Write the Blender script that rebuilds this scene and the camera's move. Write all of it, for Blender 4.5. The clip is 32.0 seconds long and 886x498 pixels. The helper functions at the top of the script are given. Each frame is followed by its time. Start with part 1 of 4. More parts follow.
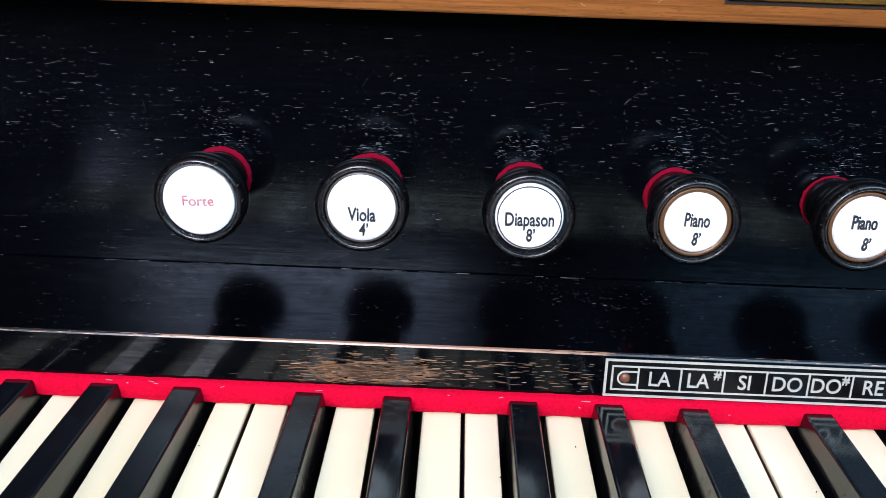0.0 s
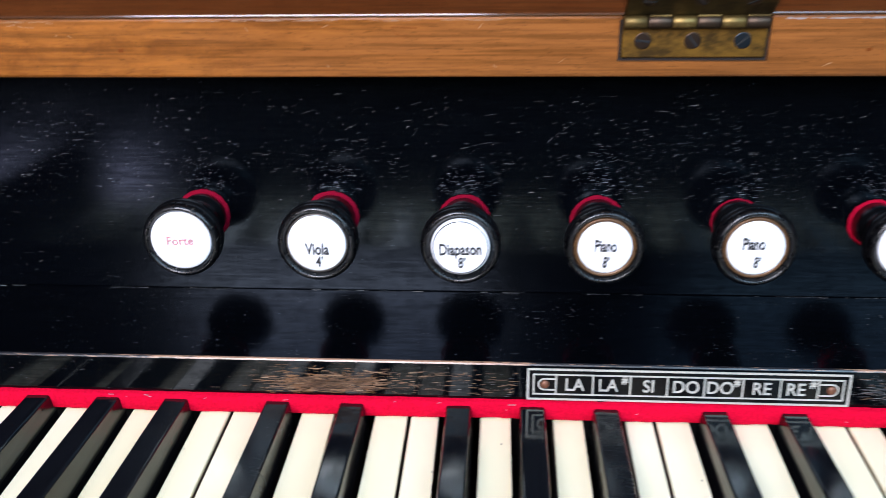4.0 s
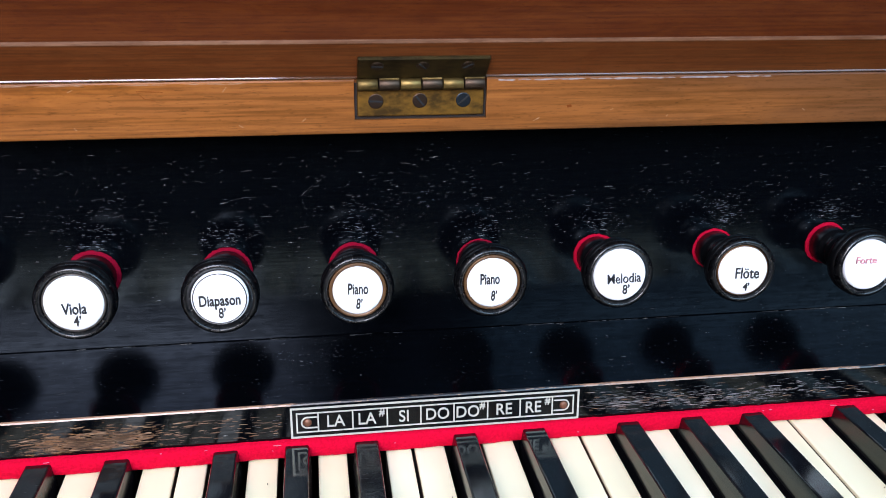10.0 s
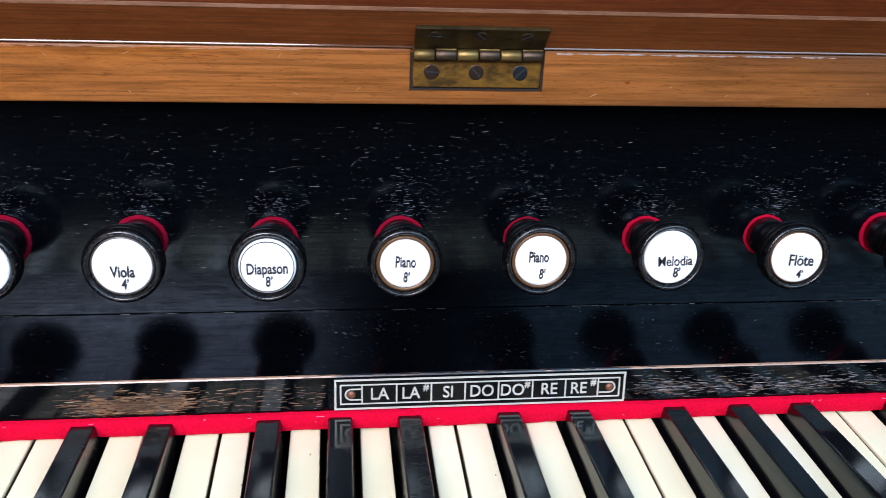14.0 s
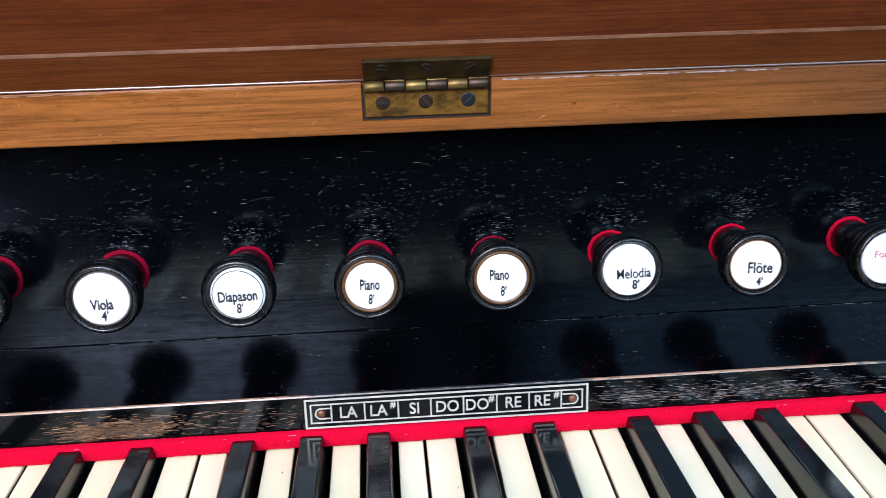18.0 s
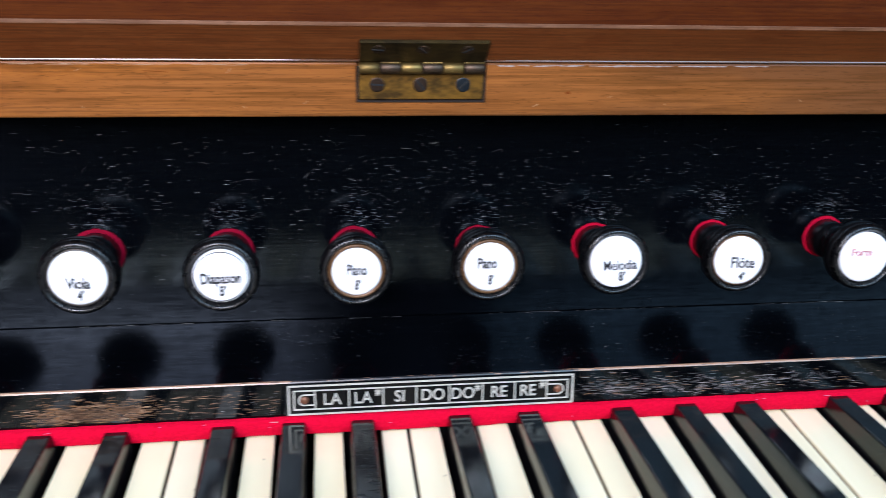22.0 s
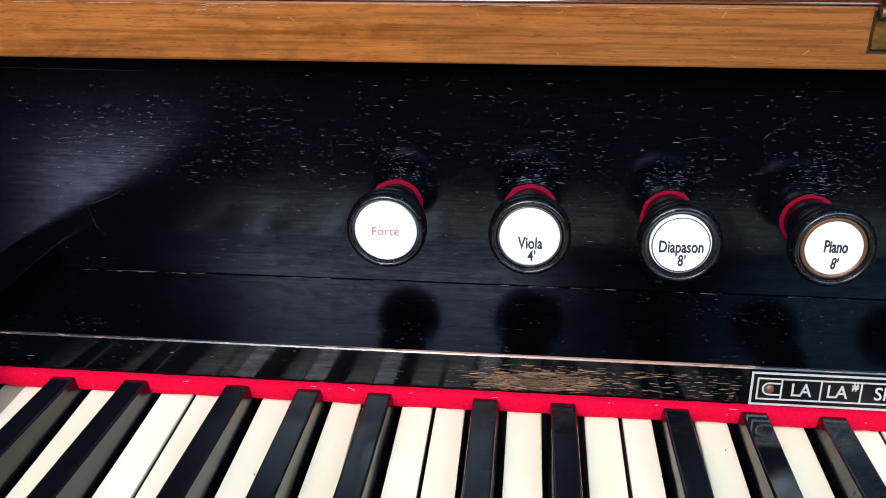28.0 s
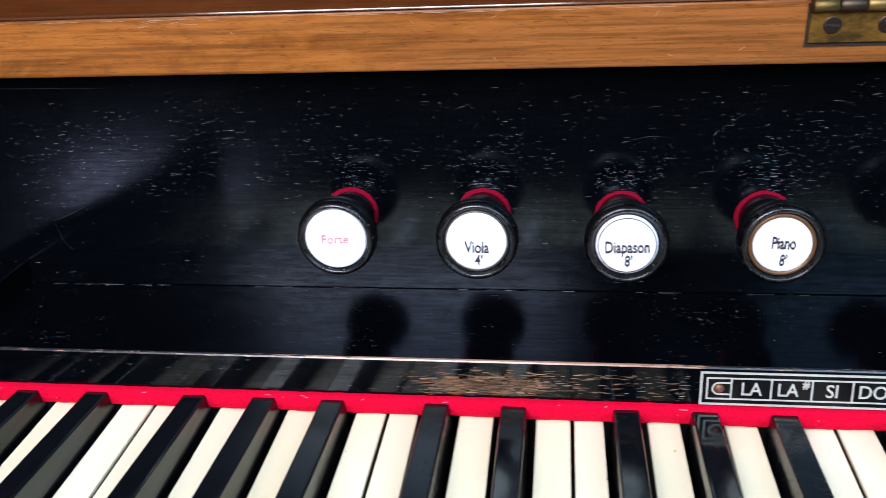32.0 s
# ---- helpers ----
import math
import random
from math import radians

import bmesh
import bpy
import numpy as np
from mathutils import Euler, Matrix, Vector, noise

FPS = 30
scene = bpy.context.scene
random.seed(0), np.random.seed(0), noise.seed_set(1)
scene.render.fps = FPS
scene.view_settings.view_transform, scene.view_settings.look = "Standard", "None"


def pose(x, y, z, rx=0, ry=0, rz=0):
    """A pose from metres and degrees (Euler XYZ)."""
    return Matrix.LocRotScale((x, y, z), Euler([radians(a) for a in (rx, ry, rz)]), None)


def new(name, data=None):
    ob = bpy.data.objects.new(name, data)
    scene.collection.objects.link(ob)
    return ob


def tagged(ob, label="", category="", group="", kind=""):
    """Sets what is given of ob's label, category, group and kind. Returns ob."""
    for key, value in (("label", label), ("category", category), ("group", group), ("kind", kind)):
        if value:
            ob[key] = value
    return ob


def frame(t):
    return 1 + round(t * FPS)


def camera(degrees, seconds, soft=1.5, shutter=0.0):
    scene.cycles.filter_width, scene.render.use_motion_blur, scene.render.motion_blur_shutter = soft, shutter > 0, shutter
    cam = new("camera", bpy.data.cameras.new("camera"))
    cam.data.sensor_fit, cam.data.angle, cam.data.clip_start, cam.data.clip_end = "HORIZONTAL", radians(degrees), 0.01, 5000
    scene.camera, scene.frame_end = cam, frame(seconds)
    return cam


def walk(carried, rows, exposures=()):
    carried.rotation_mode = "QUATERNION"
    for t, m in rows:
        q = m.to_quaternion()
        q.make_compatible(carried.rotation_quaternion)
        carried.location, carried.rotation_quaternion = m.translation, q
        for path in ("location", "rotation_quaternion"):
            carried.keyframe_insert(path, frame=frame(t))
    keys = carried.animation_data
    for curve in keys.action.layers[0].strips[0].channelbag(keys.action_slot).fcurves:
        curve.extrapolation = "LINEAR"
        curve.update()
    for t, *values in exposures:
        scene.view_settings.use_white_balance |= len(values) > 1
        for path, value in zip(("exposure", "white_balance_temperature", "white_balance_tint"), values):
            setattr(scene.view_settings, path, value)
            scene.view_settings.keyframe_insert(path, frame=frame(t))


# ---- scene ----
cam = camera(54.49, 32.0, soft=0.85, shutter=0.8)
# seconds, eye (x, y, z) in metres, turn (rx, ry, rz) in degrees
ROWS = [
    (0, -0.04943, -0.23601, 0.16788, 65.014, -1.740, 1.693),
    (0.5, -0.05632, -0.23494, 0.16772, 64.662, -2.115, 1.513),
    (1, -0.06252, -0.23092, 0.17261, 63.205, -2.225, 1.643),
    (1.5, -0.06227, -0.22736, 0.16871, 63.363, -2.050, 2.149),
    (2, -0.05958, -0.22671, 0.17126, 62.820, -1.409, 2.995),
    (2.5, -0.05366, -0.22902, 0.17459, 62.456, -0.519, 3.803),
    (4.5, 0.00423, -0.28232, 0.21266, 64.194, 1.522, 3.046),
    (5, 0.01567, -0.29285, 0.21446, 65.148, 1.654, 1.853),
    (5.5, 0.02811, -0.29659, 0.21424, 65.516, 1.801, 0.462),
    (6, 0.04332, -0.30276, 0.21726, 65.702, 1.946, -0.411),
    (6.5, 0.04693, -0.29857, 0.21969, 65.164, 2.263, -0.507),
    (7, 0.04466, -0.29555, 0.22257, 65.195, 2.159, -2.102),
    (7.5, 0.03556, -0.28215, 0.21207, 66.073, 1.344, -5.804),
    (8, 0.02409, -0.27504, 0.20712, 66.202, 0.614, -8.274),
    (8.5, 0.02108, -0.27700, 0.20931, 65.853, 0.067, -8.636),
    (9, 0.01867, -0.28825, 0.21771, 65.779, -0.180, -8.429),
    (9.5, 0.01614, -0.29353, 0.22060, 66.358, -0.663, -8.213),
    (10, 0.01424, -0.28960, 0.21446, 66.525, -1.021, -8.447),
    (10.5, 0.01618, -0.28617, 0.20918, 66.519, -0.953, -8.222),
    (11, 0.02611, -0.29283, 0.20870, 66.873, -0.364, -6.172),
    (11.5, 0.03461, -0.29562, 0.20718, 67.088, 0.149, -4.741),
    (12, 0.03410, -0.29456, 0.20640, 67.032, -0.015, -4.651),
    (12.5, 0.02948, -0.29137, 0.20545, 66.663, -0.181, -4.842),
    (13, 0.01763, -0.28767, 0.20666, 65.963, -1.104, -5.898),
    (13.5, 0.00973, -0.28672, 0.20885, 65.565, -1.765, -6.309),
    (14, 0.00367, -0.28619, 0.20808, 65.586, -2.201, -6.347),
    (14.5, -0.00116, -0.28822, 0.20613, 65.933, -2.407, -6.001),
    (16.5, 0.03017, -0.29393, 0.20903, 66.224, 0.850, -2.962),
    (17, 0.03227, -0.29322, 0.21178, 66.116, 1.030, -3.485),
    (17.5, 0.03486, -0.29810, 0.21335, 66.520, 1.111, -3.881),
    (18, 0.03675, -0.30115, 0.21552, 66.709, 1.139, -4.539),
    (18.5, 0.02413, -0.29811, 0.21655, 66.684, -0.071, -6.391),
    (19, 0.02009, -0.28993, 0.21145, 67.053, -0.521, -7.459),
    (19.5, 0.03722, -0.29493, 0.20885, 67.394, 0.697, -5.448),
    (20, 0.05534, -0.29941, 0.21131, 67.420, 1.257, -4.439),
    (20.5, 0.07084, -0.29591, 0.20690, 67.266, 1.334, -4.923),
    (21, 0.07582, -0.29586, 0.20807, 66.802, 1.274, -5.452),
    (21.5, 0.04644, -0.29721, 0.20761, 67.013, -0.203, -6.578),
    (22, 0.01829, -0.29893, 0.20712, 67.055, -1.651, -7.407),
    (22.5, -0.00517, -0.29787, 0.20663, 67.062, -2.091, -6.216),
    (23, -0.01514, -0.28909, 0.20426, 66.406, -2.315, -5.522),
    (23.5, -0.02282, -0.28997, 0.20493, 65.804, -1.965, -3.735),
    (24, -0.04048, -0.29768, 0.20267, 66.481, -1.462, -0.914),
    (24.5, -0.07456, -0.29554, 0.20094, 66.675, -1.485, 2.120),
    (25, -0.09084, -0.28530, 0.20479, 65.154, -1.345, 3.275),
    (25.5, -0.08525, -0.27866, 0.20666, 64.474, -0.570, 4.293),
    (27.5, -0.08549, -0.27015, 0.19940, 64.159, 0.004, 5.310),
    (28, -0.08252, -0.26562, 0.19876, 63.593, 0.560, 5.726),
    (28.5, -0.08105, -0.26698, 0.19955, 63.397, 0.702, 5.917),
    (29, -0.08084, -0.26640, 0.19840, 63.468, 0.827, 5.797),
    (29.5, -0.08020, -0.26643, 0.20272, 63.008, 0.791, 5.864),
    (30, -0.07702, -0.26655, 0.20108, 63.350, 1.119, 6.223),
    (30.5, -0.07128, -0.26651, 0.20364, 63.272, 1.579, 6.787),
    (31, -0.06840, -0.26773, 0.20391, 63.319, 1.852, 7.000),
    (31.5, -0.06438, -0.26504, 0.20123, 63.606, 2.119, 7.051),
    (32, -0.05019, -0.26244, 0.19999, 63.711, 2.927, 7.102),
]
walk(cam, [(t, pose(x, y, z, rx, ry, rz)) for t, x, y, z, rx, ry, rz in ROWS],
     [(0, 0.74), (5, 0.76), (8, 0.76), (12, 0.71), (14, 0.71), (18, 0.76), (20.5, 0.77), (23, 0.67), (25, 0.70), (29, 0.71), (31, 0.76), (32, 0.75)])

# ---- light: overcast daylight through the windows behind the player ----
world = bpy.data.worlds.new("world")
scene.world = world
world.use_nodes = True
wn = world.node_tree.nodes
sky = wn.new("ShaderNodeTexSky")
sky.sky_type, sky.sun_disc, sky.sun_elevation, sky.sun_rotation = "NISHITA", False, radians(40), radians(200)
world.node_tree.links.new(sky.outputs[0], wn["Background"].inputs[0])
wn["Background"].inputs[1].default_value = 0.1


def window_light(name, m, w, h, watts, colour):
    d = bpy.data.lights.new(name, "AREA")
    d.shape, d.size, d.size_y, d.energy, d.color = "RECTANGLE", w, h, watts, colour
    new(name, d).matrix_world = m


WZ0, WZ1, WY = 0.50, 1.88, -1.15
WZM = 1.16      # below this the windows show bright haze, above it bluer sky
LX0, LX1, RX0, RX1 = -0.70, -0.05, 0.36, 1.50       # a window on pale lilac haze and one on greener haze, with a pier between
for x0, x1, z0, z1, watts, colour in (
    (LX0, LX1, WZ0, WZM, 26, (0.92, 0.88, 1.0)),
    (RX0, RX1, WZ0, WZM, 12, (0.50, 0.76, 1.0)),
    (LX0, LX1, WZM, WZ1, 15, (0.46, 0.68, 1.0)),
    (RX0, RX1, WZM, WZ1, 19, (0.46, 0.70, 1.0)),
):
    window_light("window_light", pose((x0 + x1) / 2, WY - 0.06, (z0 + z1) / 2, 90, 0, 0), x1 - x0, z1 - z0, watts, colour)
# low opening and lamp added for the pale patch reflected in the stop panel
DX0, DX1, DZ0, DZ1 = -1.04, -0.68, -0.56, -0.21
window_light("low_window_light", pose((DX0 + DX1) / 2, WY - 0.06, (DZ0 + DZ1) / 2, 90, 0, 0), DX1 - DX0, DZ1 - DZ0, 1.2, (0.76, 0.70, 1.0))


# ---- materials ----
def material(name, base, rough=0.5, metal=0.0, coat=0.0, coat_rough=0.08):
    m = bpy.data.materials.new(name)
    m.use_nodes = True
    b = m.node_tree.nodes["Principled BSDF"]
    b.inputs["Base Color"].default_value = (*base, 1)
    b.inputs["Roughness"].default_value = rough
    b.inputs["Metallic"].default_value = metal
    b.inputs["Coat Weight"].default_value = coat
    b.inputs["Coat Roughness"].default_value = coat_rough
    return m


class Nodes:
    """Short hand for the node tree of a material."""

    def __init__(self, m):
        self.t = m.node_tree
        self.b = self.t.nodes["Principled BSDF"]

    def add(self, kind, **inputs):
        n = self.t.nodes.new(kind)
        for k, v in inputs.items():
            self.put(n.inputs[k.replace("_", " ")], v)
        return n

    def put(self, socket, v):
        if isinstance(v, bpy.types.NodeSocket):
            self.t.links.new(v, socket)
        else:
            socket.default_value = v

    def coords(self, scale, offset=(0, 0, 0)):
        c = self.t.nodes.new("ShaderNodeTexCoord")
        mp = self.t.nodes.new("ShaderNodeMapping")
        self.t.links.new(c.outputs["Object"], mp.inputs["Vector"])
        mp.inputs["Scale"].default_value = scale
        mp.inputs["Location"].default_value = offset
        return mp.outputs[0]

    def noise(self, scale, detail=3.0, rough=0.5, offset=(0, 0, 0), size=1.0, distort=0.0):
        n = self.add("ShaderNodeTexNoise", Vector=self.coords(scale, offset), Scale=size, Detail=detail, Roughness=rough, Distortion=distort)
        return n.outputs["Fac"]

    def ramp(self, fac, *stops):
        r = self.t.nodes.new("ShaderNodeValToRGB")
        e = r.color_ramp.elements
        while len(e) < len(stops):
            e.new(0.5)
        for el, (p, c) in zip(e, stops):
            el.position = p
            el.color = (*c, 1) if isinstance(c, tuple) else (c, c, c, 1)
        self.t.links.new(fac, r.inputs[0])
        return r.outputs[0]

    def mix(self, fac, a, b):
        n = self.t.nodes.new("ShaderNodeMix")
        n.data_type = "RGBA"
        self.put(n.inputs[0], fac)
        for s, v in ((n.inputs[6], a), (n.inputs[7], b)):
            self.put(s, (*v, 1) if isinstance(v, tuple) else v)
        return n.outputs[2]

    def math(self, op, a, b=0.0):
        n = self.t.nodes.new("ShaderNodeMath")
        n.operation = op
        self.put(n.inputs[0], a)
        self.put(n.inputs[1], b)
        return n.outputs[0]

    def bump(self, height, strength, distance):
        n = self.add("ShaderNodeBump", Strength=strength, Distance=distance, Height=height)
        self.t.links.new(n.outputs[0], self.b.inputs["Normal"])


ZB = 0.0560      # height at which the knobs enter the panel
KNOB_X = [-0.1353, -0.0806, -0.0256, 0.0288, 0.0847, 0.1390, 0.1963, 0.2530]


def black_lacquer(name, wear="panel", rough=0.155, gloss=0.35, tint=(0.70, 0.87, 1.0)):
    """Ebonised wood under worn black polish: short dashes along the grain where it is rubbed."""
    m = material(name, (0.006, 0.006, 0.007), rough)
    n = Nodes(m)
    n.b.inputs["Specular IOR Level"].default_value = gloss
    # the tint puts the blue of the reflected windows into the gloss
    n.b.inputs["Specular Tint"].default_value = (*tint, 1)
    sep = n.add("ShaderNodeSeparateXYZ", Vector=n.coords((1, 1, 1)))
    x, z = sep.outputs[0], sep.outputs[2]
    along = n.math("MULTIPLY", n.math("ADD", x, 0.3), 1 / 0.72)
    grain = n.noise((60, 900, 900), 3)
    dash = n.noise((300, 4200, 4200), 2.0, 0.5)
    long_dash = n.noise((170, 3400, 3400), 2.0, 0.6, (5, 0, 0))
    patch = n.noise((30, 40, 40), 3.0, 0.6)
    if wear == "panel":
        # rubbed by fingers above each knob
        cell = n.math("FRACT", n.math("ADD", n.math("MULTIPLY", n.math("SUBTRACT", x, KNOB_X[0]), 1 / 0.05543), 0.5))
        near = n.math("SUBTRACT", 1.0, n.math("MULTIPLY", n.math("ABSOLUTE", n.math("SUBTRACT", cell, 0.53)), 3.0))
        high = n.math("SUBTRACT", 1.0, n.math("MULTIPLY", n.math("ABSOLUTE", n.math("SUBTRACT", z, ZB + 0.0150)), 80.0))
        rub = n.math("MULTIPLY", n.math("MAXIMUM", near, 0.0), n.math("MAXIMUM", high, 0.0))
        ends = n.ramp(along, (0.16, 0.0), (0.22, 1.0), (0.80, 1.0), (0.86, 0.0))
        rub = n.math("MULTIPLY", rub, ends)
        band = n.math("MAXIMUM", n.math("SUBTRACT", 1.0, n.math("MULTIPLY", n.math("ABSOLUTE", n.math("SUBTRACT", z, ZB + 0.030)), 34.0)), 0.0)
        amount = n.math("ADD", n.math("MULTIPLY", rub, 0.120), n.math("ADD", n.math("MULTIPLY", band, 0.042), -0.018))
        worn = (0.15, 0.155, 0.17)
        cut = 0.745
    elif wear == "board":
        left = n.ramp(along, (0.24, 0.0), (0.272, 0.4), (0.290, 1.0), (0.333, 1.0), (0.352, 0.4), (0.42, 0.1), (0.57, 0.0), (0.60, 0.75), (0.70, 0.8), (0.78, 0.3))
        mid = n.math("MAXIMUM", n.math("SUBTRACT", 1.0, n.math("MULTIPLY", n.math("ABSOLUTE", n.math("SUBTRACT", z, 0.0140)), 135.0)), 0.0)
        amount = n.math("ADD", n.math("MULTIPLY", n.math("MULTIPLY", left, n.math("ADD", mid, 0.15)), 0.175), -0.045)
        tan = n.ramp(along, (0.22, 0.0), (0.27, 1.0), (0.345, 1.0), (0.40, 0.15), (0.62, 0.35), (0.72, 0.2))
        worn = n.mix(tan, (0.20, 0.20, 0.215), n.mix(n.noise((200, 2500, 2500), 3), (0.09, 0.036, 0.012), (0.30, 0.15, 0.065)))
        cut = 0.66
        dash = n.noise((130, 2300, 2300), 4.0, 0.68)
    else:
        amount = n.math("MULTIPLY", n.math("SUBTRACT", patch, 0.5), 0.12)
        worn = (0.20, 0.205, 0.23)
        cut = 0.742
    level = n.math("ADD", n.math("MAXIMUM", dash, n.math("SUBTRACT", long_dash, 0.015)), n.math("ADD", amount, n.math("MULTIPLY", n.math("SUBTRACT", patch, 0.5), 0.12)))
    specks = n.ramp(level, (cut, 0.0), (cut + 0.05, 1.0))
    n.put(n.b.inputs["Base Color"], n.mix(specks, n.mix(grain, (0.0002, 0.0003, 0.0006), (0.0012, 0.0016, 0.0026)), worn))
    n.put(n.b.inputs["Roughness"], n.math("ADD", n.math("ADD", rough, n.math("MULTIPLY", specks, 0.4)), n.math("MULTIPLY", n.math("SUBTRACT", patch, 0.5), 0.08)))
    # polish rubbed thin in streaks along the grain and in faint cloudy spots
    haze = n.math("ADD", n.math("MULTIPLY", n.noise((45, 1100, 1100), 3.0, 0.65, (2, 0, 4)), 0.6), n.math("MULTIPLY", n.noise((260, 420, 420), 3.0, 0.6, (1, 6, 0)), 0.4))
    n.put(n.b.inputs["Specular IOR Level"], n.ramp(haze, (0.39, gloss * 0.60), (0.61, gloss * 1.38)))
    n.bump(n.math("SUBTRACT", n.math("MULTIPLY", grain, 0.5), specks), 0.08, 0.0003)
    return m


def wood(name, dark, mid, light, rough=0.32, coat=0.35, far=None):
    m = material(name, mid, rough)
    m.node_tree.nodes["Principled BSDF"].inputs["Specular IOR Level"].default_value = coat
    n = Nodes(m)
    broad = n.noise((5, 60, 60), 4.0, 0.55, distort=0.6)
    grain = n.noise((24, 900, 900), 4.0, 0.6, distort=0.2)
    pores = n.noise((230, 2600, 2600), 2.0, 0.6)
    figure = n.noise((55, 150, 150), 4.0, 0.6, (3, 1, 0), distort=1.2)
    base = n.mix(n.ramp(n.math("ADD", n.math("MULTIPLY", broad, 0.5), n.math("MULTIPLY", figure, 0.5)), (0.38, 0.0), (0.60, 1.0)), mid, light)
    if far:
        # the base colour drifts from orange through pale tan to a duller brown along x
        x = n.add("ShaderNodeSeparateXYZ", Vector=n.coords((1, 1, 1))).outputs[0]
        drift = n.math("ADD", n.math("ADD", n.math("MULTIPLY", x, 2.2), 0.42), n.math("MULTIPLY", n.math("SUBTRACT", n.noise((9, 40, 40), 3), 0.5), 0.9))
        base = n.mix(n.ramp(drift, (0.15, 0.0), (0.9, 1.0)), base, far)
        base = n.mix(n.ramp(drift, (0.20, 0.0), (0.42, 0.55), (0.58, 0.5), (0.80, 0.0)), base, n.mix(broad, (0.19, 0.061, 0.0125), (0.34, 0.123, 0.031)))
    base = n.mix(n.ramp(grain, (0.36, 0.55), (0.58, 0.0)), base, dark)
    base = n.mix(n.ramp(pores, (0.32, 0.42), (0.40, 0.0)), base, tuple(c * 0.45 for c in dark))
    n.put(n.b.inputs["Base Color"], base)
    n.put(n.b.inputs["Roughness"], n.ramp(broad, (0.3, rough * 0.8), (0.7, rough * 1.25)))
    n.bump(pores, 0.1, 0.0003)
    return m


M_BLACK = black_lacquer("black_lacquer")
M_STRIP = black_lacquer("worn_black_lacquer", "board", 0.12, 0.23, (0.90, 0.98, 1.0))
# strongest blue tint here, for the sky reflected in the ledge
M_LEDGE = black_lacquer("ledge_lacquer", "ledge", 0.13, 0.185, (0.30, 0.48, 1.0))
M_RAIL = wood("golden_brown_wood", (0.052, 0.017, 0.003), (0.150, 0.0445, 0.0065), (0.280, 0.092, 0.0145), 0.34, 0.16, far=(0.122, 0.046, 0.0155))
M_LID = wood("red_brown_wood", (0.023, 0.0042, 0.0008), (0.044, 0.0086, 0.0014), (0.063, 0.0140, 0.0020), 0.45, 0.06)
M_LID_EDGE = wood("brown_lid_edge", (0.062, 0.019, 0.006), (0.138, 0.036, 0.0092), (0.19, 0.058, 0.016), 0.42, 0.12)
M_LIP = wood("pale_worn_corner", (0.05, 0.019, 0.008), (0.10, 0.040, 0.019), (0.17, 0.080, 0.045), 0.45, 0.12)
M_EDGE = material("worn_edge", (0.3, 0.2, 0.1), 0.3)
M_TURNED = material("black_turned_wood", (0.007, 0.007, 0.008), 0.22)
M_TURNED.node_tree.nodes["Principled BSDF"].inputs["Specular IOR Level"].default_value = 0.5
M_TURNED_BACK = material("dull_black_turned_wood", (0.0015, 0.0015, 0.002), 0.32)
M_TURNED_BACK.node_tree.nodes["Principled BSDF"].inputs["Specular IOR Level"].default_value = 0.32
M_CHEEK = material("cheek_side_black", (0.0012, 0.0012, 0.0016), 0.4)
M_CHEEK.node_tree.nodes["Principled BSDF"].inputs["Specular IOR Level"].default_value = 0.08
M_BEAD = material("highlight_bead", (0.07, 0.028, 0.014), 0.1)
M_BEAD.node_tree.nodes["Principled BSDF"].inputs["Specular IOR Level"].default_value = 0.7
M_PORCELAIN = material("white_porcelain", (0.82, 0.83, 0.85), 0.14, coat=0.6)
M_INK = material("black_ink", (0.012, 0.012, 0.014), 0.4)
M_RED_INK = material("red_ink", (0.48, 0.19, 0.21), 0.45)
M_BRASS = material("tarnished_brass", (0.30, 0.20, 0.06), 0.38, 0.85)
M_COPPER = material("browned_copper", (0.16, 0.065, 0.035), 0.45, 0.4)
M_STEEL = material("dark_steel", (0.046, 0.030, 0.022), 0.45, 1.0)
M_STEEL.node_tree.nodes["Principled BSDF"].inputs["Specular IOR Level"].default_value = 0.25
M_KNUCKLE = material("blackened_knuckle", (0.070, 0.048, 0.034), 0.50, 1.0)
M_STEEL_BLUE = material("blued_steel", (0.026, 0.032, 0.038), 0.45, 1.0)
M_SILVER = material("aluminium", (0.50, 0.475, 0.42), 0.4, 0.35)
M_ENAMEL = material("black_enamel", (0.0025, 0.0025, 0.003), 0.22)
M_ENAMEL.node_tree.nodes["Principled BSDF"].inputs["Specular IOR Level"].default_value = 0.2
M_STAIN = material("recess_dark", (0.010, 0.006, 0.004), 0.9)
M_KEYWOOD = material("brown_key_wood", (0.045, 0.018, 0.008), 0.75)
# unseen room surfaces, kept dark so the lacquer's reflections stay dark
M_WALL = material("unseen_wall_grey", (0.120, 0.125, 0.135), 0.9)
M_WALL_LOW = material("unseen_wall_olive", (0.12, 0.125, 0.09), 0.9)
M_FLOOR = material("grey_floor", (0.07, 0.065, 0.06), 0.7)
M_PALE = material("pale_maple", (0.28, 0.24, 0.16), 0.5)
M_DARK = material("dark_void", (0.004, 0.004, 0.004), 0.9)

n = Nodes(M_TURNED)
g = n.noise((300, 300, 300), 3)
n.put(n.b.inputs["Base Color"], n.mix(n.ramp(n.noise((700, 700, 260), 2, 0.6), (0.66, 0.0), (0.76, 1.0)), (0.0012, 0.0012, 0.0016), (0.09, 0.08, 0.07)))
n.put(n.b.inputs["Roughness"], n.ramp(g, (0.3, 0.20), (0.7, 0.40)))
n.bump(g, 0.06, 0.0005)

